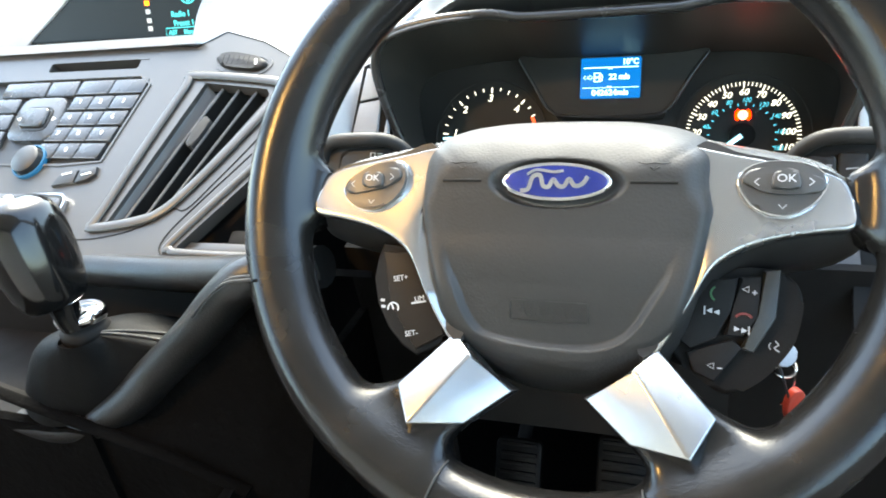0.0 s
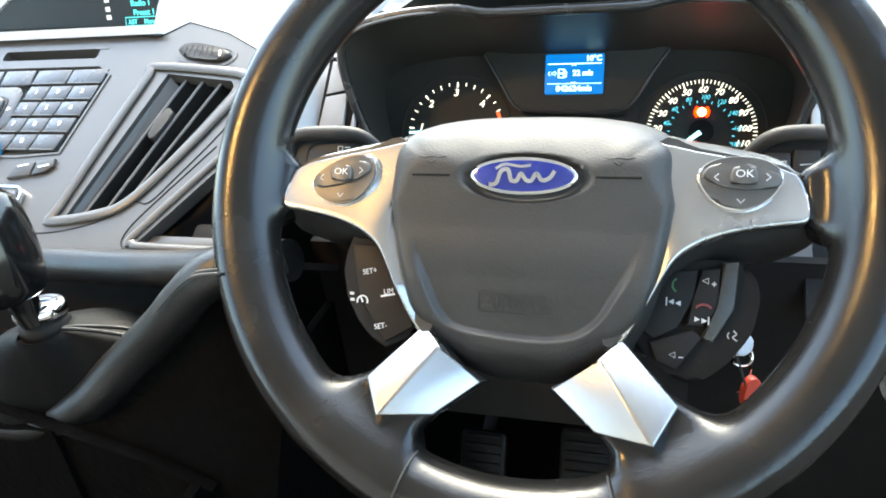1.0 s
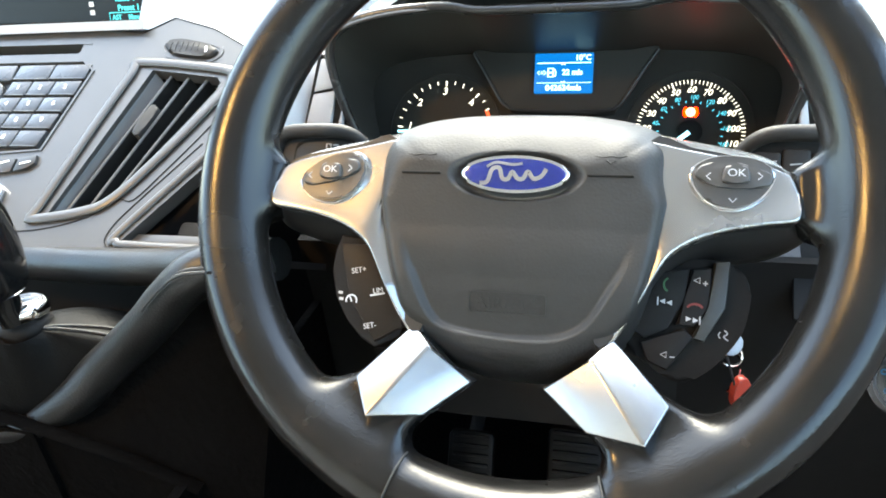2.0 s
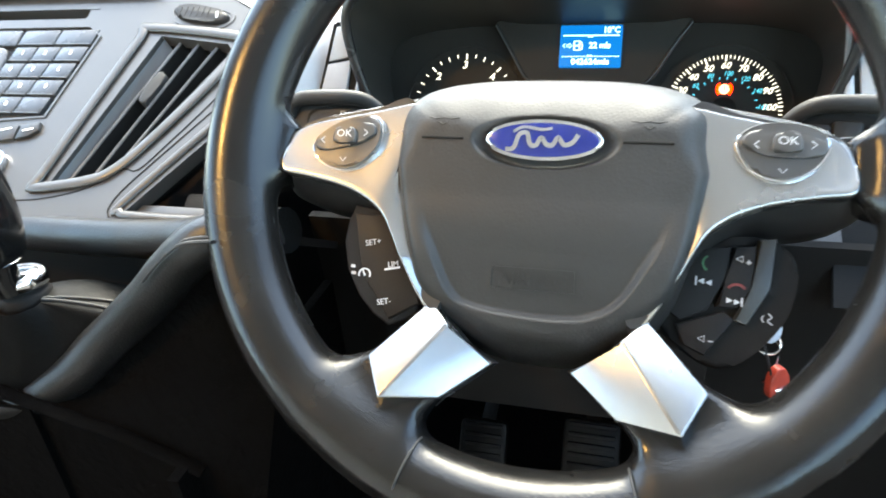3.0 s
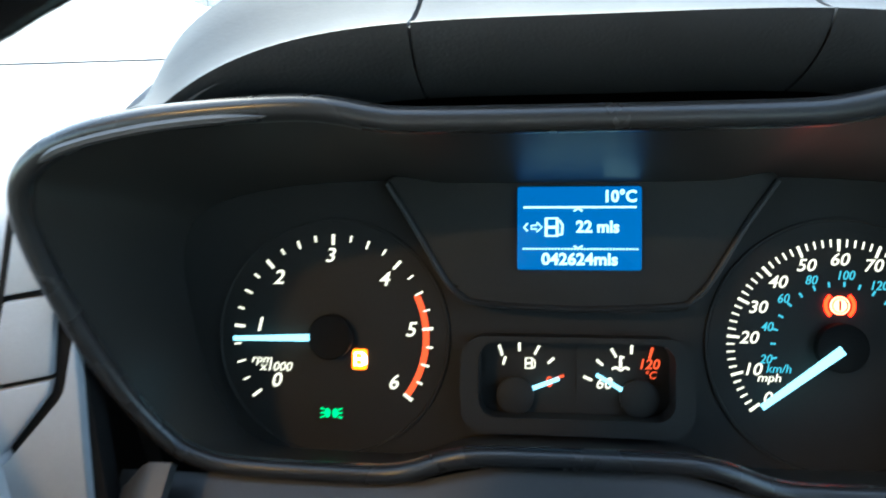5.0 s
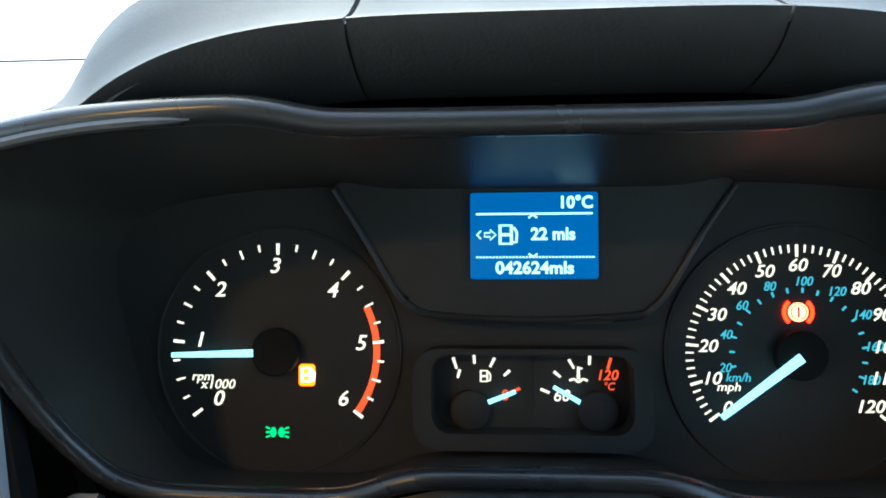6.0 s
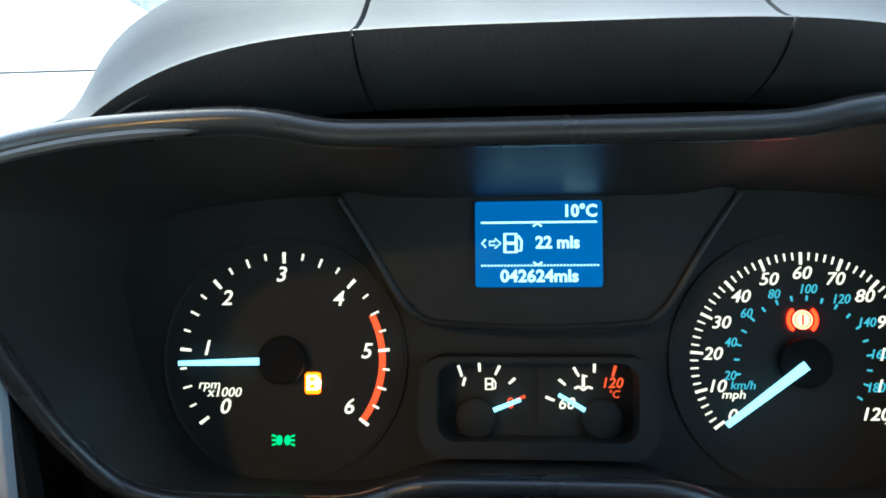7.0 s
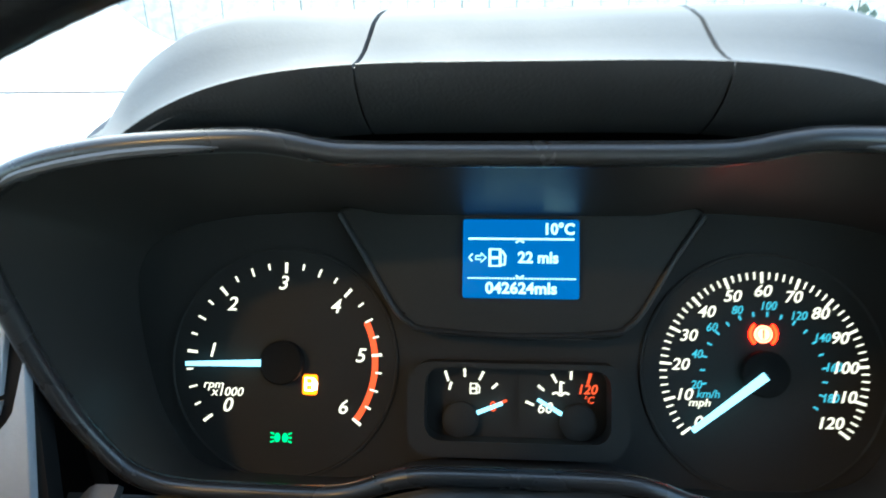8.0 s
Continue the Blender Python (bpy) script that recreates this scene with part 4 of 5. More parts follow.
ticks(rev, TX, TY, [m for m in marks], LIT_WHITE)
for i, (dx, dy) in enumerate(((-27.3, -21.4), (-36.0, 4.8), (-26.6, 27.4), (-1.5, 38.0), (24.6, 27.0), (37.4, 3.6), (29.4, -21.0))):
    text(str(i), 0.0095, LIT_WHITE, rev, TX + dx / 1000, TY + dy / 1000 - 0.0, 0.0004, lean=0.22, bold=0.006, wide=1.04)
text("rpm", 0.0056, LIT_WHITE, rev, TX - 0.0345, TY - 0.0115, 0.0004, lean=0.2, wide=1.1)
text("x1000", 0.0060, LIT_WHITE, rev, TX - 0.0275, TY - 0.0150, 0.0004, lean=0.2, wide=1.05)
red = [on_dial(TX, TY, 0.0448, 217.0 - 254.0 * i / 96) for i in range(72, 97)]
part("red_band", stroke(red, 0.0030, 0.0, 0.0004), LIT_RED, rev, "lit red band", smooth=0)
needle(rev, TX, TY, 181.5, 0.0095, 0.0462, 0.0033, 0.0055)
part("needle_hub", moved(lathe([(0.0105, 0.0), (0.0105, 0.0050), (0.0098, 0.0056), (0.0086, 0.0050), (0.0, 0.0046)], 32), pose(TX, TY, 0)), KNEE, rev, "black needle hub")
lampo = part("fuel_lamp", prism(rounded(-0.1024, -0.0318, -0.0952, -0.0222, 0.0014), 0.0, 0.0007, 0.0), LAMP_AMBER, rev, "lit amber fuel warning lamp")
pump(LAMP_CORE, lampo, -0.0985, -0.0268, 0.0008, 0.0048)
for s in (-1, 1):
    bm = join(prism(oval(-0.1122 + s * 0.0019, -0.0525, 0.0014, 0.0022, 16), 0.0, 0.0006, 0.0), *[bar(-0.1122 + s * 0.0034, -0.0525 + dy, -0.1122 + s * 0.0052, -0.0525 + 1.4 * dy, 0.0007, 0.0007, 0.0, 0.0006) for dy in (-0.0016, 0.0, 0.0016)])
    part("side_light_sign", bm, LAMP_GREEN, rev, "lit green side light sign", smooth=0)

# speedometer
SX, SY = 0.1130, -0.0168
spd = part("speedometer", moved(lathe([(0.0, 0.0002), (0.0545, 0.0002), (0.0550, 0.0012), (0.0560, 0.0012), (0.0565, -0.002), (0.0, -0.002)], 64), pose(SX, SY, 0)), FACE, cluster, "black speedometer dial")
marks = []
for i in range(61):
    a = 217.5 - 255.0 * i / 60
    marks.append((a, 0.0415 if i % 5 == 0 else 0.0434, 0.0467, 0.0012 if i % 5 == 0 else 0.0007))
ticks(spd, SX, SY, marks, LIT_WHITE)
for i in range(13):
    a = 217.5 - 255.0 * i / 12
    x, y = on_dial(SX, SY, 0.0377 if i < 10 else 0.0360, a)
    text(str(10 * i), 0.0076, LIT_WHITE, spd, x, y, 0.0004, lean=0.25, bold=0.004, wide=1.04)
for i in range(1, 10):
    a = 217.5 - 255.0 * i * 20 / 193.1
    x, y = on_dial(SX, SY, 0.0310, a)
    text(str(20 * i), 0.0056, LIT_BLUE, spd, x, y, 0.0004, lean=0.25, bold=0.004, wide=0.9)
ticks(spd, SX, SY, [(217.5 - 255.0 * i * 10 / 193.1, 0.0262, 0.0284, 0.0009) for i in range(2, 20)], LIT_BLUE, "kilometre_tick")
text("km/h", 0.0052, LIT_BLUE, spd, SX - 0.0250, SY - 0.0100, 0.0004, lean=0.2, wide=1.0)
text("mph", 0.0052, LIT_WHITE, spd, SX - 0.0290, SY - 0.0140, 0.0004, lean=0.2, wide=1.1)
needle(spd, SX, SY, 217.5, 0.0010, 0.0425, 0.0040, 0.0055)
part("needle_hub", moved(lathe([(0.0105, 0.0), (0.0105, 0.0045), (0.0095, 0.0052), (0.0, 0.0050)], 32), pose(SX, SY, 0)), KNEE, spd, "black needle hub")
BX, BY = 0.1132, 0.0012
brake = part("brake_lamp", moved(lathe([(0.0, 0.0008), (0.0040, 0.0008), (0.0040, 0.0), (0.0, 0.0)], 28), pose(BX, BY, 0)), LAMP_HOT, spd, "lit red brake warning lamp")
for s in (-1, 1):
    part("brake_arc", stroke([on_dial(BX, BY, 0.0058, (0 if s > 0 else 180) + a) for a in range(-48, 49, 12)], 0.0013, 0.0, 0.0008), LAMP_RED, brake, smooth=0)
part("brake_ring", stroke([on_dial(BX, BY, 0.0031, a) for a in range(0, 360, 15)], 0.0004, 0.0007, 0.0011, True), RED_PRINT, brake)
part("brake_bar", bar(BX, BY - 0.0022, BX, BY + 0.0022, 0.0008, 0.0008, 0.0007, 0.0011), RED_PRINT, brake)

# fuel and temperature gauges
fuel = part("fuel_gauge", prism(rounded(-0.0400, -0.0480, -0.0012, -0.0168, 0.005), 0.0, 0.0006, 0.0), FACE, cluster, "small fuel gauge")
temp = part("temperature_gauge", prism(rounded(0.0012, -0.0480, 0.0400, -0.0168, 0.005), 0.0, 0.0006, 0.0), FACE, cluster, "small temperature gauge")
for g, strokes, mat in ((fuel, (((-33.6, -18.8), (-32.0, -23.6)), ((-30.6, -24.0), (-31.6, -27.6)), ((-24.4, -17.6), (-24.2, -21.4)), ((-15.4, -18.8), (-17.4, -22.8)), ((-8.8, -24.2), (-11.4, -26.6))), LIT_WHITE),
                        (fuel, (((-4.4, -32.0), (-8.4, -33.6)),), LIT_RED),
                        (temp, (((4.4, -32.2), (8.2, -33.8)), ((10.2, -24.6), (13.0, -27.0)), ((16.6, -19.4), (18.8, -23.2)), ((25.6, -17.8), (25.4, -21.6))), LIT_WHITE), (temp, (((34.6, -18.6), (33.2, -23.4)),), LIT_RED)):
    for a, b in strokes:
        part("tick", bar(a[0] / 1000, a[1] / 1000, b[0] / 1000, b[1] / 1000, 0.0012, 0.0010, 0.0006, 0.0011), mat, g, smooth=0)
pump(LIT_WHITE, fuel, -0.0196, -0.0268, 0.0011, 0.0038)
text("0", 0.0068, LIT_RED, fuel, -0.0108, -0.0352, 0.0009)
text("60", 0.0072, LIT_WHITE, temp, 0.0132, -0.0352, 0.0009, lean=0.2)
text("120", 0.0062, LIT_RED, temp, 0.0328, -0.0262, 0.0009, lean=0.2, bold=0.01)
text("°C", 0.0046, LIT_RED, temp, 0.0335, -0.0310, 0.0009, lean=0.2)
bm = join(bar(0.0207, -0.0225, 0.0207, -0.0278, 0.0010, 0.0014, 0.0006, 0.0011), bar(0.0207, -0.0232, 0.0224, -0.0232, 0.0007, 0.0007, 0.0006, 0.0011), stroke(spline([(0.0168, -0.0285), (0.0188, -0.0278), (0.0207, -0.0290), (0.0226, -0.0278), (0.0246, -0.0285)], 4, False), 0.0009, 0.0006, 0.0011))
part("coolant_sign", bm, LIT_WHITE, temp, smooth=0)
part("needle", bar(-0.0212, -0.0388, -0.0065, -0.0330, 0.0020, 0.0016, 0.0030, 0.0042), LIT_NEEDLE, fuel, "lit blue needle", smooth=0)
part("needle", bar(0.0236, -0.0388, 0.0098, -0.0308, 0.0020, 0.0016, 0.0030, 0.0042), LIT_NEEDLE, temp, "lit blue needle", smooth=0)
for g, x in ((fuel, -0.0260), (temp, 0.0285)):
    part("needle_cap", moved(lathe([(0.0085, 0.0), (0.0085, 0.0045), (0.0070, 0.0055), (0.0, 0.0055)], 24), pose(x, -0.0410, 0)), FACE, g)

# ---- dashboard ----
dash = thing("dashboard", pose(0, 0, 0), "grey moulded dashboard with a hooded binnacle", "dashboard")


# binnacle cowl: front edge, crown and fall to both sides
def cowl_front(x):
    """Depth and height of the cowl's front edge."""
    a = abs(x)
    return 0.5530 + 0.40 * a * a, max(1.1357 - 53.0 * a ** 3.85, 1.1115 - 0.30 * max(0.0, a - 0.145))


def cowl_top(u, v):
    """u runs across (-1 to 1, flanks beyond 0.5); v from the front edge over the crown to the dash behind."""
    a = abs(u)
    turn = max(0.0, a - 0.5) * math.pi
    side = math.copysign(1.0, u)
    x_front, x_back = 0.20 * min(a, 0.5) + 0.056 * math.sin(turn), 0.20 * min(a, 0.5) + 0.066 * math.sin(turn)
    y0, z0 = cowl_front(x_front)
    back = eased(v / 0.15)
    crown = 1.1357 + 0.0105 * (math.sin(math.pi * v * 2.2) if v < 0.4545 else 0.0) - 0.020 * eased((v - 0.30) / 0.7)
    z_back = crown - 0.062 * (1 - math.cos(turn))
    x, z = x_front + (x_back - x_front) * back, z0 + (z_back - z0) * back
    return (side * x, y0 + (0.84 - y0) * v, z)


SEAM_LEFT, SEAM_RIGHT = -0.0535 / 0.20, 0.0580 / 0.20
for name, u0, u1, n in (("cowl_lid", SEAM_LEFT + 0.004, SEAM_RIGHT - 0.004, 14), ("cowl_side", -0.915, SEAM_LEFT - 0.004, 34), ("cowl_side", SEAM_RIGHT + 0.004, 0.915, 34)):
    part(name, sheet(cowl_top, steps(u0, u1, n), [0, 0.012, 0.03, 0.06] + steps(0.09, 1, 20), 0.004), COWL, dash, smooth=60)


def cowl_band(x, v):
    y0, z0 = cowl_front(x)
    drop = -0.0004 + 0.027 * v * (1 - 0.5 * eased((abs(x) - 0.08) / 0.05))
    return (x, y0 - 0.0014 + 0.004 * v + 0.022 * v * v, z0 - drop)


# the front band takes a darker colour than the lid and sides
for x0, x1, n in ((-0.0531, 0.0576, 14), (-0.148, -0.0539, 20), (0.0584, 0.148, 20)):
    part("cowl_front", sheet(cowl_band, steps(x0, x1, n), steps(0, 1, 8), 0.0008), DASH_DARK, dash, "front band of the cowl, darker than its top")


for x, u_seam in ((-0.0535, SEAM_LEFT), (0.0580, SEAM_RIGHT)):
    part("seam_backing", sheet(lambda u, v: Vector(cowl_top(u, v)) + Vector((0, 0.003, -0.0035)), (u_seam - 0.018, u_seam + 0.018), steps(0.03, 1, 16), 0.002), DASH_DARK, dash)
    part("seam_backing", sheet(lambda u, v: Vector(cowl_band(u, v)) + Vector((0, 0.0028, 0.0)), (x - 0.004, x + 0.004), steps(0.06, 1, 6), 0.0008), DASH_DARK, dash)


# upper dash left and right of the binnacle
def dash_profile(v):
    pts = ((0.470, 0.880), (0.525, 0.940), (0.552, 0.990), (0.566, 1.030), (0.578, 1.058), (0.602, 1.080), (0.640, 1.0955), (0.720, 1.1035), (0.850, 1.1025), (1.05, 1.094))
    f = v * (len(pts) - 1)
    i = min(int(f), len(pts) - 2)
    t = f - i
    return pts[i][0] + (pts[i + 1][0] - pts[i][0]) * t, pts[i][1] + (pts[i + 1][1] - pts[i][1]) * t


def smooth_profile(v):
    w = [dash_profile(min(1, max(0, v + d))) for d in (-0.05, -0.025, 0, 0.025, 0.05)]
    return sum(p[0] for p in w) / 5, sum(p[1] for p in w) / 5


def dash_left(x, v):
    y, z = smooth_profile(v)
    rise = 0.085 * eased((-0.33 - x) / 0.14) * eased((v - 0.45) / 0.3)
    ahead = 0.4959 + (z - 1.05) * 1.39 + 0.004
    blend = eased((-0.212 - x) / 0.055) * (1 - eased((v - 0.40) / 0.18))
    return (x, y + (min(y, ahead) - y) * blend, z + rise)


part("upper_dash", sheet(lambda x, v: dash_left(x + (1 - eased((v - 0.16) / 0.26)) * (0.036 * (-0.196 - x) - 0.020 * (x + 0.262)) / 0.066, v), steps(-0.262, -0.196, 24), steps(0.165, 1, 60), 0.006), DASH, dash, "grey grained upper dash")
part("upper_dash", sheet(dash_left, steps(-0.346, -0.262, 10), steps(0.52, 1, 30), 0.006), DASH, dash)
part("dash_joint", tube([(x, 0.704, dash_left(x, 0.7525)[2] + 0.0002) for x in steps(-0.345, -0.197, 14)], 0.0007, 6), KEY_GREY, dash, "fine joint across the upper dash")
part("gap_filler", box(-0.225, 0.585, 0.88, -0.196, 0.595, 1.05, 0.0), MATT_BLACK, dash)
part("lower_face", sheet(lambda x, v: (x, 0.392 + 0.10 * v, 0.966 - 0.06 * v), steps(-0.262, -0.196, 6), steps(0, 1, 4), 0.006), KNEE, dash, "black lower edge")
part("upper_dash", sheet(lambda x, v: (x, *smooth_profile(v)), steps(0.186, 0.52, 16), steps(0.28, 1, 40), 0.006), DASH, dash, "grey grained upper dash")
part("lower_face", sheet(lambda x, v: (x, *smooth_profile(v)), steps(0.186, 0.52, 16), steps(0, 0.28, 10), 0.006), KNEE, dash, "black lower edge")
part("upper_dash", sheet(dash_left, steps(-0.410, -0.347, 12), steps(0.50, 1, 30), 0.006), DASH, dash)
part("rear_dash", sheet(lambda x, y: (x, y, 1.088), steps(-0.20, 0.20, 8), steps(0.74, 1.06, 8), 0.006), DASH, dash)
part("far_dash", sheet(lambda x, y: (x, y, 1.088 + 0.085 * eased((-0.33 - x) / 0.14) * eased((y - 0.60) / 0.12) * (1 - eased((-0.78 - x) / 0.12))), steps(-1.2, -0.34, 50), steps(0.70, 1.06, 20), 0.006), DASH, dash)

# switch panel beside the binnacle: three blank grey switches in black gaps
blank = thing("switch_panel", pose(0, 0, 0), "three blank grey switches in black gaps beside the binnacle", "switch panel")


def on_switch(x, z, out=0.0):
    return Vector((x, 0.5370 + 0.2708 * (z - 0.978) - 0.965 * out, z + 0.261 * out))


def switch_slab(name, points, low, high, mat, edge, parent, label=""):
    bm = loft([[on_switch(x, z, low) for x, z in points], [on_switch(x, z, high) for x, z in points]])
    if edge:
        top = [e for e in bm.edges if all(abs((v.co - on_switch(v.co.x, v.co.z)).dot(Vector((0, -0.965, 0.261))) - high) < 1e-5 for v in e.verts)]
        bmesh.ops.bevel(bm, geom=top, offset=edge, segments=2, profile=0.5, affect="EDGES", clamp_overlap=True)
    return part(name, bm, mat, parent, label, smooth=50)


switch_slab("backing", [(-0.2300, 0.962), (-0.181, 0.962), (-0.1845, 1.030), (-0.1950, 1.075), (-0.2035, 1.075)], -0.012, -0.0035, MATT_BLACK, 0, blank, "black gap round the switches")
switch_slab("gap", [(-0.2046, 1.0735), (-0.2020, 1.0735), (-0.2298, 0.9780), (-0.2326, 0.9780)], -0.008, -0.0004, MATT_BLACK, 0, blank)
switch_slab("blank_switch", [(-0.2022, 1.0710), (-0.2106, 1.0442), (-0.1925, 1.0474), (-0.1915, 1.0520), (-0.1955, 1.0710)], -0.006, 0.0, DASH, 0.0010, blank)
switch_slab("blank_switch", [(-0.2112, 1.0420), (-0.2223, 1.0098), (-0.1962, 1.0153), (-0.1905, 1.0450)], -0.006, 0.0, DASH, 0.0010, blank)
switch_slab("blank_switch", [(-0.2228, 1.0078), (-0.2302, 0.9780), (-0.2222, 0.9815), (-0.1985, 1.0075), (-0.1965, 1.0132)], -0.006, 0.0, DASH, 0.0010, blank)
switch_slab("surround", [(-0.1906, 1.0100), (-0.1925, 1.0055), (-0.2178, 0.9800), (-0.2300, 0.9735), (-0.2300, 0.9560), (-0.1868, 0.9560), (-0.1838, 1.0340)], -0.006, 0.0006, DASH, 0.0010, blank, "grey edge below the switches")
right_panel = thing("side_panel", pose(0, 0, 0), "plain grey panel with a black gap beside the binnacle", "dashboard panel")
for name, outline, low, high, mat in (("backing", [(-0.2300, 0.962), (-0.181, 0.962), (-0.1845, 1.030), (-0.1950, 1.075), (-0.2035, 1.075)], -0.012, -0.0035, MATT_BLACK),
                                      ("panel", [(-0.2110, 1.0710), (-0.2300, 0.9800), (-0.1985, 0.9800), (-0.1965, 1.0132), (-0.1905, 1.0450), (-0.1955, 1.0710)], -0.006, 0.0, DASH),
                                      ("surround", [(-0.1925, 1.0100), (-0.1940, 0.9600), (-0.1868, 0.9560), (-0.1838, 1.0340), (-0.1870, 1.0400)], -0.006, 0.0006, DASH)):
    switch_slab(name, [(-x, z) for x, z in reversed(outline)], low, high, mat, 0.0010 if mat is DASH else 0, right_panel)

# lower dash and knee panels
lower = thing("lower_dash", pose(0, 0, 0), "black lower dashboard and knee panels", "dashboard panel")
part("knee_panel", sheet(lambda x, v: (x, 0.500 + 0.03 * math.sin(1.6 * v), 0.93 - 0.34 * v), steps(0.112, 0.50, 12), steps(0, 1, 10), 0.008), KNEE, lower, "black knee panel")
part("knee_panel", sheet(lambda x, v: (x, 0.500 + 0.03 * math.sin(1.6 * v), 0.93 - 0.34 * v), steps(-0.22, -0.150, 4), steps(0, 1, 10), 0.008), KNEE, lower)
part("knee_trim", sheet(lambda x, v: (x, 0.452 - 0.006 * v, 0.940 - 0.146 * v), steps(-0.14, 0.105, 12), steps(0, 1, 6), 0.006), KNEE, lower, "dark panel under the column")
part("panel_joint", box(0.0105, 0.4430, 0.796, 0.0120, 0.452, 0.90, 0.0003), MATT_BLACK, lower)
part("side_panel", sheet(lambda y, z: (-0.215 - 0.02 * (z - 0.6), y, z), steps(0.26, 0.50, 8), steps(0.40, 0.86, 10), 0.008), SHADED_BLACK, lower, "console side, blackened for shade")
part("binnacle_base", sheet(lambda x, v: (x, 0.5555 - 0.057 * v, (0.9630 + 0.011 * (1 - eased((abs(x) - 0.03) / 0.04))) * (1 - v) + 0.928 * v), steps(-0.186, 0.190, 12), steps(0, 1, 6), 0.006), BLACK, lower, "black panel below the instruments")
part("cheek_panel", sheet(lambda x, v: (x - 0.005 * v * (x + 0.180) / 0.024, 0.5450 - 0.060 * v, 0.9775 - 0.0140 * eased((-0.164 - x) / 0.018) - 0.044 * v), steps(-0.180, -0.156, 8), steps(0, 1, 8), 0.005), PAD_GREY, lower, "grey cheek below the instruments")
part("under_panel", sheet(lambda x, y: (x, y, 0.925), steps(-0.12, 0.12, 6), steps(0.44, 0.56, 4), 0.006), KNEE, lower)

# rubber coloured far below its own black, for the dim footwell
SHADED_RUBBER = material("shaded_rubber", (0.0018, 0.0016, 0.0014), 0.40, spec=0.15, grain=700, bump=0.2)


def pedal(x, z, w, h):
    """A hanging pedal with a ribbed rubber pad."""
    p = thing("pedal", pose(x, 0.62, z, 58), "ribbed rubber pedal, blackened for the footwell shade", "pedal", "foot pedals")
    pad = part("pad", prism(rounded(-w / 2, -h / 2, w / 2, h / 2, 0.008), -0.010, 0.0, 0.003, 2), SHADED_RUBBER, p)
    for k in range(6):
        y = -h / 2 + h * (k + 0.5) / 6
        part("rib", prism(rounded(-w / 2 + 0.006, y - 0.0022, w / 2 - 0.006, y + 0.0022, 0.0015, 2), -0.001, 0.0030, 0.0010, 2), SHADED_RUBBER, pad)
    part("arm", tube(spline([(0, 0.0, -0.010), (0, 0.05, -0.050), (0, 0.10, -0.13), (0, 0.13, -0.24), (0, 0.19, -0.385)], 5, False), 0.009, 10, flat=0.6), MATT_BLACK, p, "black steel arm")


pedal(-0.112, 0.556, 0.058, 0.070)
pedal(0.018, 0.578, 0.066, 0.070)
switch = thing("light_switch", pose(0.270, 0.470, 0.847, 62) @ Matrix.Scale(0.88, 4), "round black light switch with a chrome ring", "switch")
part("housing", lathe([(0.0, 0.0), (0.034, 0.0), (0.034, 0.004), (0.030, 0.006), (0.0, 0.006)], 40), GLOSS_BLACK, switch)
part("ring", lathe([(0.0285, 0.004), (0.0300, 0.0075), (0.0280, 0.0085), (0.0265, 0.006), (0.0285, 0.004)], 40), KEY_GREY, switch, "thin grey ring")
part("knob", lathe([(0.020, 0.005), (0.018, 0.018), (0.012, 0.020), (0.0, 0.020)], 32), BLACK, switch)
for x, y in ((-0.021, 0.006), (-0.018, -0.010)):
    part("printed_sign", stroke([(x + 0.0022 * math.cos(radians(a)), y + 0.0022 * math.sin(radians(a))) for a in range(0, 360, 30)], 0.0007, 0.0055, 0.0066, True), RING_BLUE, switch)

# ---- centre stack ----
stack = thing("centre_stack", PANEL, "silver grey centre panel with vent, slot and keys", "dashboard panel")
VENT = [(p[0], p[1]) for p in mm((-347, 39), (-280, 29.5), (-275.5, 24), (-277, 16), (-297, -22), (-316, -55), (-333, -80), (-344, -92), (-352, -96.5), (-368, -101), (-391, -106.5))]
TRAY = [(p[0], p[1]) for p in mm((-313, -127), (-262, -58), (-244, -58), (-235, -127))]
SLOT = rounded(-0.545, 0.0600, -0.433, 0.0715, 0.003)
KEYHOLE = [(p[0], p[1]) for p in mm((-618, 49), (-424, 49), (-409, 38), (-426, -45), (-470, -49), (-560, -49), (-600, -44), (-633, 38))]
BODY = [(p[0], p[1]) for p in mm((-680, 97), (-470, 97), (-373, 82), (-345, 99), (-300, 84), (-262, 62), (-252, 20), (-238, -50), (-226, -150), (-312, -151), (-330, -146), (-420, -138), (-470, -142), (-520, -148), (-640, -140), (-690, -60), (-700, 40))]
part("fascia", plate(BODY, [VENT, TRAY, SLOT, KEYHOLE], -0.012, 0.0), STACK, stack, "satin silver grey fascia", smooth=0)
part("backing", prism([(p[0], p[1]) for p in mm((-675, 90), (-300, 80), (-275, 10), (-240, -130), (-640, -120))], -0.075, -0.060, 0.0), MATT_BLACK, stack, smooth=0)
part("seam", tube([(p[0], p[1], 0.0002) for p in BODY[:7]], 0.0006, 6), MATT_BLACK, stack, "dark joint to the upper dash")
# raised lip round the vent
lip = [(p[0], p[1], 0.002) for p in mm((-362, 47), (-276, 37), (-265, 27), (-269, 12), (-291, -28), (-311, -60), (-329, -86), (-343, -99), (-352, -103), (-370, -108), (-404, -113))]
vent = part("air_vent", tube(spline(lip + [(-0.4005, -0.102, 0.002), (-0.383, -0.030, 0.002), (-0.3655, 0.036, 0.002)], 4), 0.0044, 14, True, flat=0.40), STACK, stack, "slatted air vent")
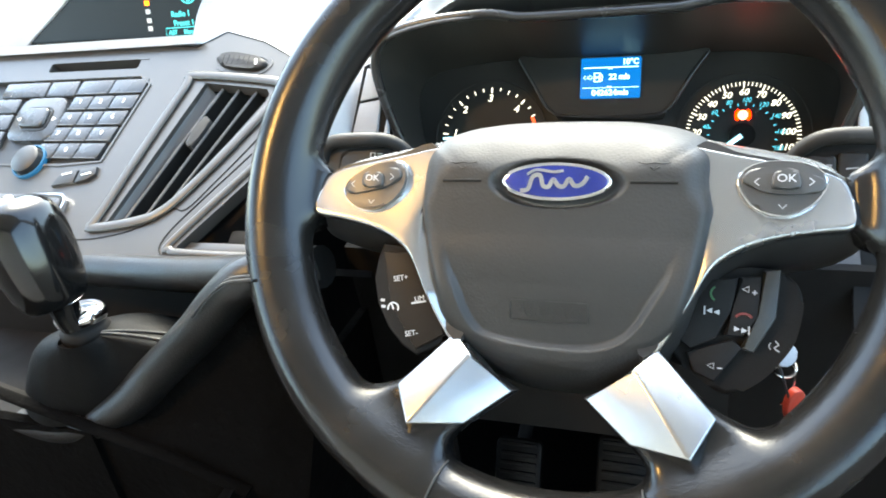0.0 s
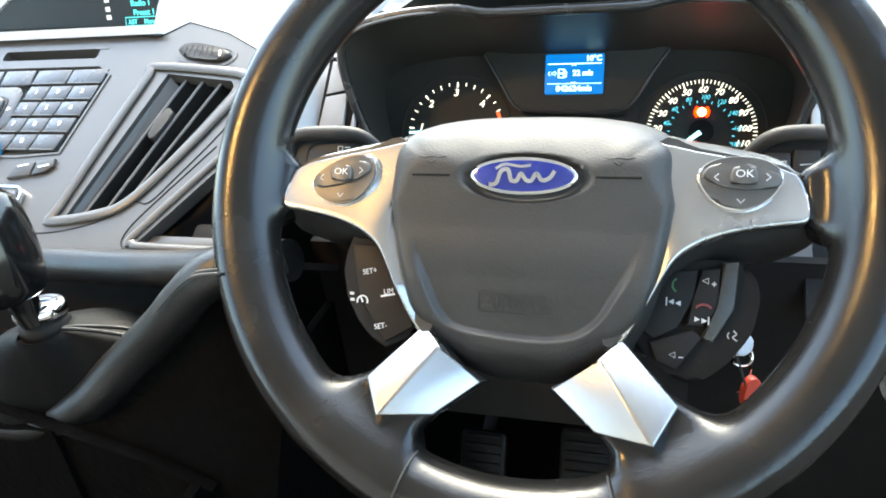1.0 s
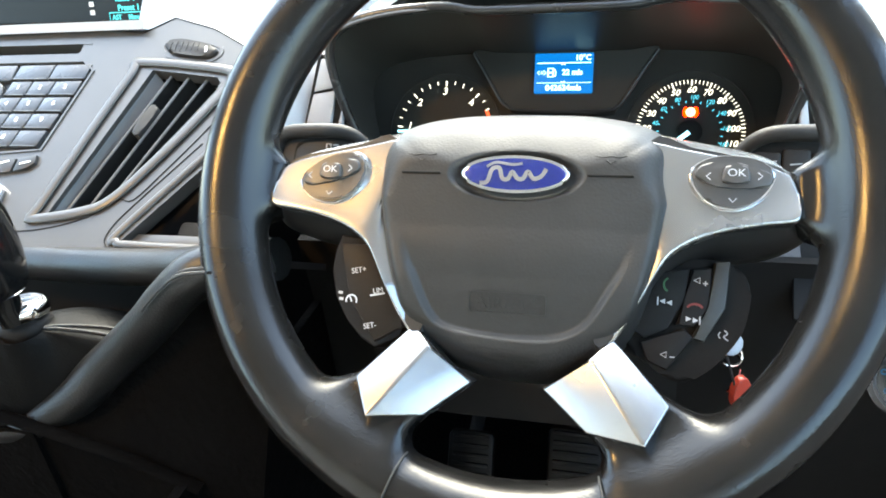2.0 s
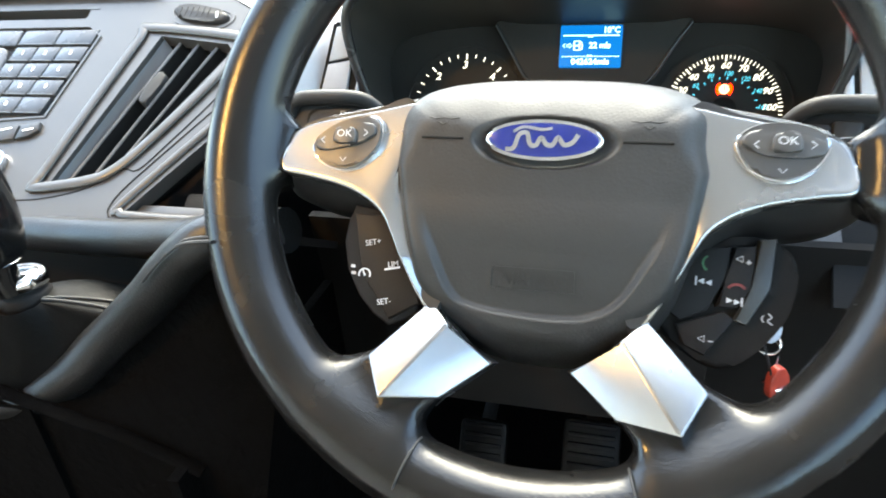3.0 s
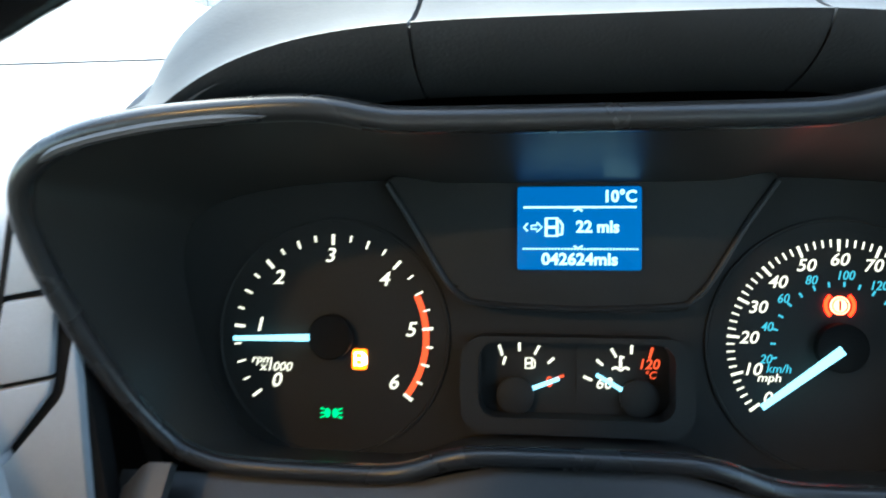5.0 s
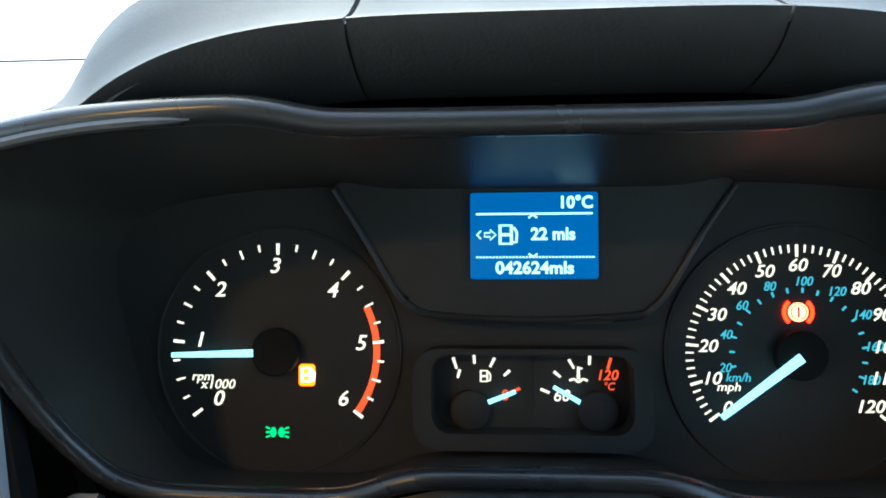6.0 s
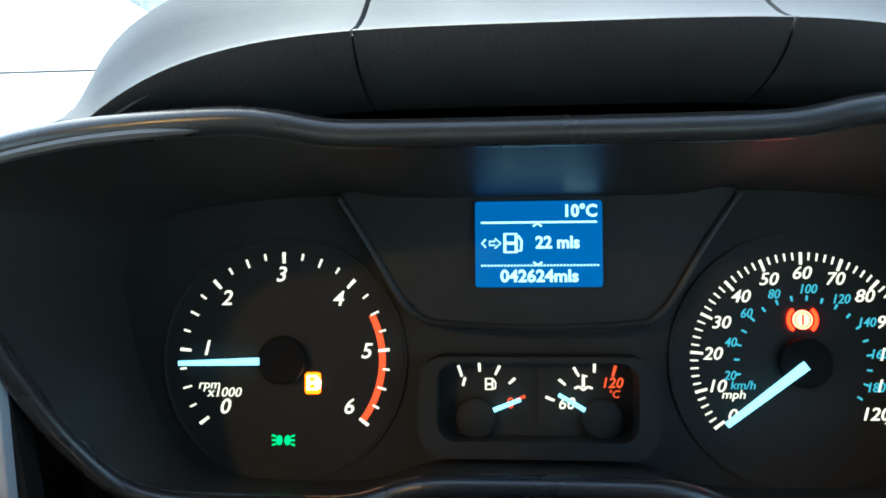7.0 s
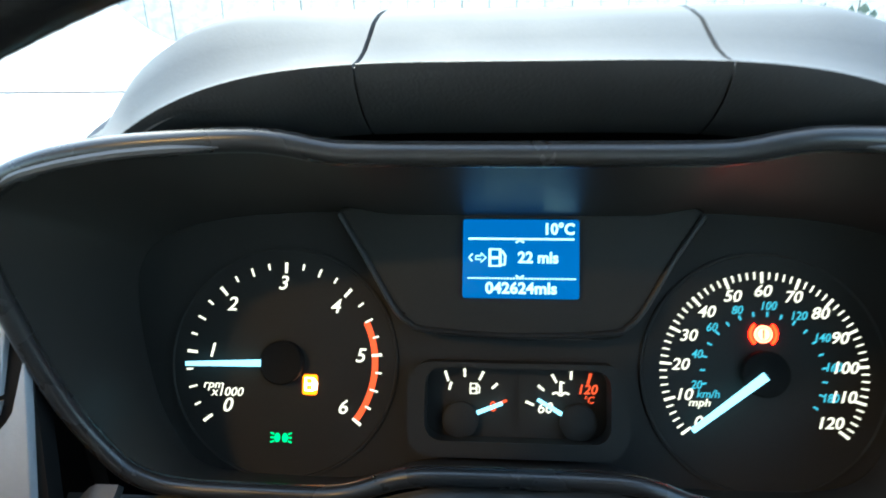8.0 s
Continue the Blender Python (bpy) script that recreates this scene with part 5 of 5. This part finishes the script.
part("seam", tube(spline([(p[0] + 0.013, p[1] - 0.006, 0.0002) for p in lip[2:7]] + [(x, y, 0.0002) for x, y in mm((-330, -92), (-346, -105), (-360, -112), (-371, -116), (-386, -120), (-402, -123), (-428, -125))], 4, False), 0.0006, 6), MATT_BLACK, vent, "fine joint beside the vent")
part("cheek", loft([[(-0.348, 0.040, -0.003), (-0.392, -0.108, -0.003), (-0.400, -0.112, -0.003), (-0.358, 0.045, -0.003)], [(-0.337, 0.030, -0.017), (-0.379, -0.098, -0.017), (-0.406, -0.113, -0.030), (-0.364, 0.048, -0.030)]]), STACK, vent, "silver grey side of the vent", smooth=0)
part("duct", prism(VENT, -0.062, -0.040, 0.0), KNEE, vent, "dark duct", smooth=0)
for (x0, y0), (x1, y1) in (((-331, 36), (-380, -103)), ((-313, 34), (-360, -99)), ((-294, 31), (-343, -91))):
    a, b = Vector((x0 / 1000, y0 / 1000, -0.010)), Vector((x1 / 1000, y1 / 1000, -0.010))
    ring_rows = [[p + Vector(q) for q in ((-0.0012, 0, 0.004), (0.0012, 0, 0.004), (0.0045, 0, -0.022), (0.0025, 0, -0.022))] for p in (a, b)]
    part("slat", loft(ring_rows), KNEE, vent, smooth=0)
    part("slat_edge", tube([a + Vector((0, 0, 0.004)), b + Vector((0, 0, 0.004))], 0.0013, 8), KEY_GREY, vent)
part("cross_slat", box(-0.380, -0.042, -0.038, -0.290, -0.039, -0.024, 0.0005), BLACK, vent)
part("tab", prism(spline(mm((-337, 1), (-332, 1), (-328, -4), (-336, -27), (-340, -28), (-345, -24)), 3), -0.016, -0.001, 0.0025, 3), STALK, vent, "dark sliding tab")
wheelie = part("vent_wheel", prism(spline(mm((-343, 66), (-330, 70), (-312, 67), (-292, 61), (-288, 55), (-296, 50), (-312, 51), (-334, 56)), 4), -0.008, 0.0045, 0.0035, 3), STALK, stack, "dark ribbed thumb wheel")
part("wheel_surround", stroke(spline(mm((-346, 67), (-330, 73), (-310, 70), (-289, 63.5), (-284.5, 55), (-294, 47), (-312, 48), (-337, 54)), 4), 0.0030, -0.002, 0.0008, True), STACK, stack)
part("mark", bar(-0.2970, 0.0540, -0.2985, 0.0600, 0.0022, 0.0022, 0.003, 0.0048), PRINT, wheelie, "white mark")
for k in range(6):
    x = -0.334 + 0.0055 * k
    part("rib", bar(x, 0.0665 - 0.05 * abs(x + 0.330), x - 0.0005, 0.0555 + 0.1 * (-0.318 - x) * 0.3, 0.0007, 0.0007, 0.003, 0.0048), STALK, wheelie)
part("slot_throat", prism(SLOT, -0.050, -0.020, 0.0), MATT_BLACK, stack, "dark disc slot", smooth=0)
part("slot_lip", stroke([(-0.437, 0.0715), (-0.424, 0.0712)], 0.0012, -0.001, 0.0006), KEY_GREY, stack)

# radio keypad
radio = thing("radio", PANEL, "radio keypad with dark grey number keys", "radio")
part("surround", prism(KEYHOLE, -0.030, -0.0035, 0.001), BLACK, radio, "black surround")


part("outline", stroke([(p[0] * 1.002 + 0.001, p[1] * 1.03) for p in KEYHOLE], 0.0022, -0.001, 0.0012, True), STACK, radio, "thin silver outline", smooth=0)


def key_row(y0, y1, xs, words, lean):
    for i, w in enumerate(words):
        x0, x1 = xs[i], xs[i + 1]
        s0, s1 = lean * (y0 - 0.048), lean * (y1 - 0.048)
        pts = [(x0 + s0 + 0.0006, y0 + 0.0006), (x1 + s0 - 0.0006, y0 + 0.0006), (x1 + s1 - 0.0006, y1 - 0.0006), (x0 + s1 + 0.0006, y1 - 0.0006)]
        k = part("key", prism(pts, -0.006, 0.0012, 0.0012, 2), RADIO_KEY, radio)
        part("key_edge", bar(pts[0][0] + 0.001, y0 + 0.0012, pts[1][0] - 0.001, y0 + 0.0010, 0.0008, 0.0008, 0.0, 0.0018), KEY_GREY, k)
        if w:
            text(w, 0.0068, PRINT, radio, (pts[0][0] + pts[2][0]) / 2, (y0 + y1) / 2 + 0.001, 0.0014, bold=0.012, wide=1.0)


xs = [-0.490, -0.466, -0.441, -0.412]
key_row(0.029, 0.047, [-0.492, -0.452, -0.412], ("", ""), 0.10)
key_row(0.011, 0.028, xs, ("1", "2", "3"), 0.14)
key_row(-0.007, 0.010, xs, ("4", "5", "6"), 0.18)
key_row(-0.025, -0.008, xs, ("7", "8", "9"), 0.20)
key_row(-0.044, -0.026, xs, ("", "0", ""), 0.22)
for a, b, c, d in ((-0.531, -0.495, 0.029, 0.047), (-0.590, -0.533, 0.029, 0.047), (-0.598, -0.560, 0.010, 0.027), (-0.598, -0.560, -0.010, 0.008), (-0.594, -0.560, -0.030, -0.012)):
    part("key", prism(rounded(a, c, b, d, 0.002), -0.006, 0.0010, 0.0012, 2), RADIO_KEY, radio)
part("selector", prism(rounded(-0.555, -0.024, -0.497, 0.027, 0.012), -0.006, 0.0020, 0.002, 2), RADIO_KEY, radio, "round selector pad")
part("selector_button", prism(rounded(-0.541, -0.010, -0.511, 0.012, 0.006), 0.0, 0.0060, 0.002, 3), RADIO_KEY, radio, "raised grey button")
part("selector_frame", stroke(rounded(-0.543, -0.012, -0.509, 0.014, 0.007), 0.0016, 0.0, 0.0030, True), BLACK, radio)
for dx, t in ((-0.0225, 180), (0.0225, 0)):
    part("arrow", prism([tuple(v) for v in triangle(-0.526 + dx, 0.001, 0.0022, t)], 0.001, 0.0024, 0), PRINT, radio)
knob = part("volume_knob", moved(lathe([(0.0, 0.0), (0.0150, 0.0), (0.0142, 0.010), (0.0120, 0.0115), (0.0, 0.0112)], 40), pose(-0.508, -0.0475, -0.002)), BLACK, radio, "black turning knob")
part("knob_ring", moved(lathe([(0.0160, -0.001), (0.0180, -0.001), (0.0178, 0.003), (0.0162, 0.0035), (0.0160, -0.001)], 40), pose(-0.508, -0.0475, 0)), RING_BLUE, knob, "blue lit ring")
for pts in (((-467, -74), (-462, -60), (-444, -57), (-444, -70)), ((-442, -70), (-442, -57), (-425, -53), (-423, -61), (-430, -67))):
    k = part("small_key", prism([(p[0], p[1]) for p in mm(*pts)], -0.002, 0.0035, 0.0012, 2), BLACK, radio, "small dark key")
    cx = sum(p[0] for p in pts) / len(pts) / 1000
    part("mark", bar(cx - 0.005, -0.0625, cx + 0.005, -0.0600, 0.0014, 0.0014, 0.003, 0.0040), PRINT, k)
part("climate_panel", prism(rounded(-0.600, -0.112, -0.440, -0.082, 0.012), -0.004, 0.0025, 0.0015, 2), STACK, radio, "silver lower control panel")
part("climate_button", prism(rounded(-0.482, -0.106, -0.446, -0.086, 0.006), 0.0, 0.0045, 0.0015, 2), RADIO_KEY, radio)
part("climate_trim", stroke(rounded(-0.486, -0.109, -0.442, -0.083, 0.008), 0.0016, 0.0, 0.0050, True), CHROME, radio)

# storage tray beside the column
tray = thing("storage_tray", PANEL, "open dark storage tray with a light edge", "tray")
part("pocket", prism(TRAY, -0.060, -0.045, 0.0), KNEE, tray, "dark pocket", smooth=0)
edge = [(-0.234, -0.1315, 0.001), (-0.306, -0.1315, 0.001), (-0.3165, -0.129, 0.001), (-0.3175, -0.1215, 0.001), (-0.262, -0.0455, 0.001)]
part("rim", tube(spline(edge, 4, False), 0.0034, 10, flat=0.6), STACK, tray, "silver grey rim")
part("seam", tube(spline([(x, y, 0.0002) for x, y in mm((-230, -138.5), (-294, -138.5), (-312, -138.5), (-321, -136), (-327, -130.5), (-328, -125), (-325, -115), (-314, -97), (-272, -38))], 4, False), 0.0006, 6), MATT_BLACK, tray, "fine joint round the tray")
part("shelf", prism([(-0.312, -0.127), (-0.236, -0.127), (-0.237, -0.118), (-0.306, -0.118)], -0.045, -0.006, 0.001), STACK, tray)
part("divider", prism(rounded(-0.276, -0.124, -0.240, -0.103, 0.004), -0.045, -0.012, 0.0015), KNEE, tray, "black divider")

# display behind the stack
show = thing("centre_display", pose(-0.55, 0.66, 1.093, 78), "dark centre display with cyan radio text", "display")
SCREEN_EDGE = [(-0.135, 0.003), (0.132, 0.0), (0.150, 0.040), (0.158, 0.085), (-0.005, 0.085), (-0.070, 0.043)]
part("hood_cheek", prism([(-0.26, -0.010), (-0.139, 0.001), (-0.073, 0.043), (-0.007, 0.090), (-0.26, 0.090)], -0.010, 0.002, 0.0015), DASH, show, "pale grey side of the display hood")
scr = part("screen", prism(SCREEN_EDGE, -0.008, 0.0, 0.001), SCREEN, show, "dark glass screen", smooth=0)
for w, x, y, s in (("Radio 1", 0.088, 0.0235, 0.0085), ("Preset 1", 0.091, 0.0140, 0.0085), ("AST", 0.075, 0.0045, 0.0070), ("Manual", 0.099, 0.0045, 0.0070), ("AF", 0.134, 0.0180, 0.0075)):
    text(w, s, CYAN_TEXT, scr, x, y, 0.0004, bold=0.008, wide=0.95)
part("tab_line", stroke([(0.066, 0.0095), (0.112, 0.0095), (0.113, 0.0008), (0.066, 0.0008)], 0.0008, 0.0, 0.0005, True), CYAN_TEXT, scr)
part("tab_line", stroke([(0.115, 0.0088), (0.136, 0.0088)], 0.0008, 0.0, 0.0005), CYAN_TEXT, scr)
part("side_line", stroke([(0.1395, 0.010), (0.146, 0.048)], 0.0009, 0.0, 0.0005), CYAN_TEXT, scr)
part("dial_sign", stroke([(0.100 + 0.010 * math.cos(radians(a)), 0.043 + 0.009 * math.sin(radians(a))) for a in range(0, 360, 20)], 0.0012, 0.0, 0.0005, True), CYAN_TEXT, scr)
part("dial_hand", bar(0.100, 0.036, 0.100, 0.050, 0.0040, 0.0015, 0.0, 0.0005), CYAN_TEXT, scr)
for i, y in enumerate((0.008, 0.0165, 0.026, 0.035)):
    part("lamp_sign", prism(rounded(0.042, y, 0.048, y + 0.005, 0.001), 0.0, 0.0005, 0), LAMP_AMBER if i == 3 else PRINT, scr)
part("shelf", sheet(lambda x, y: (x, y, 0), steps(-0.20, 0.18, 4), [-0.012, -0.004], 0.10), DASH, show)
part("hood", sheet(lambda x, v: (x, 0.089 + 0.004 * v, 0.060 - 0.13 * v), steps(-0.10, 0.165, 8), steps(0, 1, 6), 0.005), DASH, show, "grey hood over the display")

# ---- gear lever and console ----
GEAR = Vector((-0.3295, 0.301, 0.860))
gear = thing("gear_lever", pose(*GEAR), "gear lever with a glossy black knob and leather gaiter", "gear lever")
lean = pose(-0.003, 0, 0, -6, -3, 0)
part("neck_ring", moved(lathe([(0.004, 0.086), (0.0165, 0.086), (0.0175, 0.089), (0.0172, 0.094), (0.0150, 0.097), (0.004, 0.097)], 40), lean), KNEE, gear, "black ring under the collar", smooth=60)
part("collar", moved(lathe([(0.004, 0.0962)] + [(0.0112 + 0.0068 * math.cos(radians(a)), 0.1035 + 0.0070 * math.sin(radians(a))) for a in range(-90, 91, 12)] + [(0.004, 0.1108)], 48), lean), CHROME, gear, "bright chrome collar", smooth=50)
part("shaft", tube([(-0.0045, 0.0, 0.100), (-0.0060, 0.0, 0.110), (-0.0070, 0.0, 0.118), (-0.0085, -0.001, 0.126), (-0.010, -0.001, 0.138)], lambda t: 0.0086 + 0.003 * t, 28), GEAR_BLACK, gear, "black neck of the knob", smooth=60)
grip = pose(-0.0080, -0.002, 0.1185, -4, -14, 0) @ Matrix.Scale(0.92, 4)
knob_rings = []
profile = spline([(0.013, 0.013, 0.0), (0.0185, 0.0190, 0.002), (0.0230, 0.0240, 0.010), (0.0262, 0.0280, 0.028), (0.0270, 0.0298, 0.050), (0.0262, 0.0290, 0.066), (0.0225, 0.0250, 0.077), (0.0140, 0.0160, 0.0835), (0.004, 0.005, 0.0850)], 5, False)
for rx, ry, z in profile:
    knob_rings.append([(p[0], p[1] + 0.003 * min(1.0, z / 0.06), z) for p in oval(0, 0, rx, ry, 72, 2.3)])
top = part("knob", moved(loft(knob_rings), grip), GEAR_BLACK, gear, "polished black gear knob", smooth=80)
capped = grip @ pose(-0.005, -0.0085, 0.0690, 30, -9, 0)
cap = [[(p[0], p[1], z) for p in oval(0, 0, rx, ry, 32, 2.6)] for z, rx, ry in ((-0.014, 0.0185, 0.0215), (0.008, 0.0178, 0.0208), (0.0125, 0.0150, 0.0175), (0.0140, 0.008, 0.010))]
part("knob_cap", moved(loft(cap), capped), GLOSS_BLACK, top, "glossy black front of the knob")
part("cap_ring", moved(tube([(p[0], p[1], 0.0060) for p in oval(0, 0, 0.0186, 0.0216, 36, 2.6)], 0.0027, 10, True, flat=0.9), capped), CHROME, top, "thin chrome ring")
for i in range(3):
    part("shift_mark", moved(bar(-0.008 + 0.008 * i, -0.002, -0.008 + 0.008 * i, 0.014, 0.0014, 0.0014, 0.012, 0.0143), capped), PRINT, top)
part("shift_mark", moved(bar(-0.008, 0.006, 0.008, 0.006, 0.0014, 0.0014, 0.012, 0.0143), capped), PRINT, top)
foot = spline([(-0.262, 0.316, 0.934), (-0.282, 0.308, 0.914), (-0.304, 0.299, 0.898), (-0.332, 0.285, 0.890), (-0.368, 0.274, 0.888), (-0.405, 0.290, 0.892), (-0.418, 0.330, 0.905),
               (-0.395, 0.368, 0.908), (-0.345, 0.380, 0.914), (-0.295, 0.372, 0.922), (-0.266, 0.346, 0.930)], 6)
ring_rows = []
for k in range(15):
    t = k / 14
    ring = []
    for i, q in enumerate(foot):
        base = q - GEAR
        a = math.atan2(base.y, base.x)
        neck = Vector((0.0150 * math.cos(a) - 0.003, 0.0150 * math.sin(a), 0.0925))
        fold = math.sin(math.pi * t)
        out = t ** 0.85 * (1 + 0.05 * fold * math.sin(4 * a + 2.5 * t) + 0.16 * fold * (0.5 - abs(math.sin(2 * (a - radians(38))))))
        sag = t ** 1.15 + 0.10 * fold * math.sin(3 * a + 1.2) - 0.08 * fold
        ring.append((neck.x + (base.x - neck.x) * out, neck.y + (base.y - neck.y) * out, neck.z + (base.z - neck.z) * sag))
    ring_rows.append(ring)
part("gaiter", loft(ring_rows, caps=False), GAITER, gear, "black leather gaiter with folds", smooth=70)
for pick in (2, 4):
    part("gaiter_seam", tube([Vector(row[-pick]) + Vector((0, 0, 0.0008)) for row in ring_rows], 0.0010, 6), STITCH, gear, "raised double seam")

console = thing("centre_console", pose(0, 0, 0), "black console with padded leather edges round the gear lever", "console")
part("padded_edge", tube(spline([(-0.150, 0.330, 1.010), (-0.186, 0.312, 1.003), (-0.210, 0.309, 0.985), (-0.232, 0.309, 0.964), (-0.258, 0.308, 0.942), (-0.282, 0.305, 0.922), (-0.304, 0.296, 0.902), (-0.335, 0.289, 0.884), (-0.368, 0.286, 0.875), (-0.410, 0.286, 0.876)], 5, False), lambda t: 0.0150 - 0.005 * max(0.0, t - 0.6) * 2.5, 14), SOFT_LEATHER, console, "padded leather edge")
part("padded_edge", tube(spline([(-0.56, 0.40, 0.950), (-0.46, 0.392, 0.953), (-0.395, 0.385, 0.956), (-0.32, 0.376, 0.962), (-0.25, 0.362, 0.973), (-0.19, 0.345, 0.990), (-0.150, 0.338, 0.999)], 5, False), 0.0140, 14), SOFT_LEATHER, console, "padded leather roll under the stack")
for off in (0.0, 0.005):
    part("seam", tube(spline([(-0.170, 0.298 - off, 1.014), (-0.190, 0.2985 - off, 1.010), (-0.207, 0.2985 - off, 0.998), (-0.222, 0.298 - off, 0.984)], 5, False), 0.0011, 6), STITCH, console, "stitched seam")
part("well", sheet(lambda x, y: (x, y, 0.868), steps(-0.58, -0.26, 6), steps(0.30, 0.42, 6), 0.02), KNEE, console, "black well floor")
part("well_back", sheet(lambda x, z: (x, 0.405 + 0.08 * (0.96 - z), z), steps(-0.58, -0.222, 8), steps(0.86, 0.965, 4), 0.008), KNEE, console)
STRIP = [(-0.450, 0.275, 0.926), (-0.401, 0.275, 0.9138), (-0.340, 0.275, 0.8968), (-0.2853, 0.275, 0.8823), (-0.263, 0.275, 0.877), (-0.2257, 0.275, 0.8632), (-0.205, 0.275, 0.855)]
# strip, flank and skirt take the near-zero black in place of shade
part("edge_strip", tube(spline(STRIP, 5, False), 0.0050, 12, flat=0.45), SHADED_BLACK, console, "rounded edge strip, blackened for shade")
over = spline([(-0.150, 0.332, 1.000), (-0.186, 0.316, 0.995), (-0.210, 0.312, 0.977), (-0.232, 0.312, 0.956), (-0.258, 0.311, 0.934), (-0.282, 0.307, 0.914), (-0.304, 0.298, 0.898), (-0.335, 0.287, 0.890)], 4, False)
under = spline([(-0.165, 0.276, 0.835), (-0.190, 0.277, 0.846), (-0.210, 0.278, 0.853), (-0.230, 0.279, 0.862), (-0.250, 0.279, 0.870), (-0.275, 0.280, 0.877), (-0.300, 0.280, 0.885), (-0.340, 0.280, 0.896)], 4, False)
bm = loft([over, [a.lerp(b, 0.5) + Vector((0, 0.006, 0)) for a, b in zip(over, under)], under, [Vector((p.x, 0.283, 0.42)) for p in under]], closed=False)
part("flank", bm, SHADED_BLACK, console, "console flank, blackened for shade")
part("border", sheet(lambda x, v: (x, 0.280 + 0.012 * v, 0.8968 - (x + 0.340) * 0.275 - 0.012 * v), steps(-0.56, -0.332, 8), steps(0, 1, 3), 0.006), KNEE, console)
part("skirt", sheet(lambda x, z: (x, 0.284, z), steps(-0.58, -0.330, 6), steps(0.40, 0.886, 6), 0.008), SHADED_BLACK, console)

# ---- outside ----
fence = thing("fence", pose(0, 4.2, -0.2), "weathered upright board fence beyond the windscreen", "fence")
rng = random.Random(4)
board = mesh("board", box(-0.07, -0.01, 0.0, 0.07, 0.01, 1.75, 0.004), FENCE)
for i in range(68):
    ob = new("board", board)
    ob.parent = fence
    ob.location = (-5.6 + 0.1440 * i, rng.uniform(-0.014, 0.010), rng.uniform(-0.02, 0.02))
part("backing_board", box(-5.7, 0.030, 0.0, 4.3, 0.040, 1.70, 0.0), DOOR_TRIM, fence, "dark boards behind the gaps")
for z in (0.4, 1.4):
    part("rail", box(-5.7, 0.042, z, 4.1, 0.08, z + 0.08, 0.004), FENCE, fence)
bin_ = thing("water_butt", pose(-1.99, 3.7, -0.2), "tall narrow blue plastic drum by the fence", "drum")
part("body", loft([[(p[0], p[1], 0.0) for p in rounded(-0.09, -0.12, 0.09, 0.12, 0.03)], [(p[0], p[1], 1.55) for p in rounded(-0.10, -0.14, 0.10, 0.14, 0.03)]]), BIN_BLUE, bin_)
part("lid", prism(rounded(-0.11, -0.15, 0.11, 0.15, 0.03), 1.55, 1.60, 0.02, 3), BIN_BLUE, bin_)
hedge = bmesh.new()
for i in range(2600):
    c = Vector((rng.uniform(0.6, 4.0), 3.5 + rng.uniform(-0.25, 0.25), -0.2 + 1.15 * rng.random() ** 0.8))
    m = Matrix.LocRotScale(c, Euler([rng.uniform(0, 6.3) for _ in range(3)]), (rng.uniform(0.02, 0.05), rng.uniform(0.012, 0.03), 1))
    v = [hedge.verts.new(m @ Vector(q)) for q in ((-1, 0, 0), (0, -1, 0.004), (1, 0, 0), (0, 1, 0.004))]
    hedge.faces.new(v)
solo("hedge", hedge, LEAF, "low dark green leafy hedge", "hedge", "stuff", smooth=0)
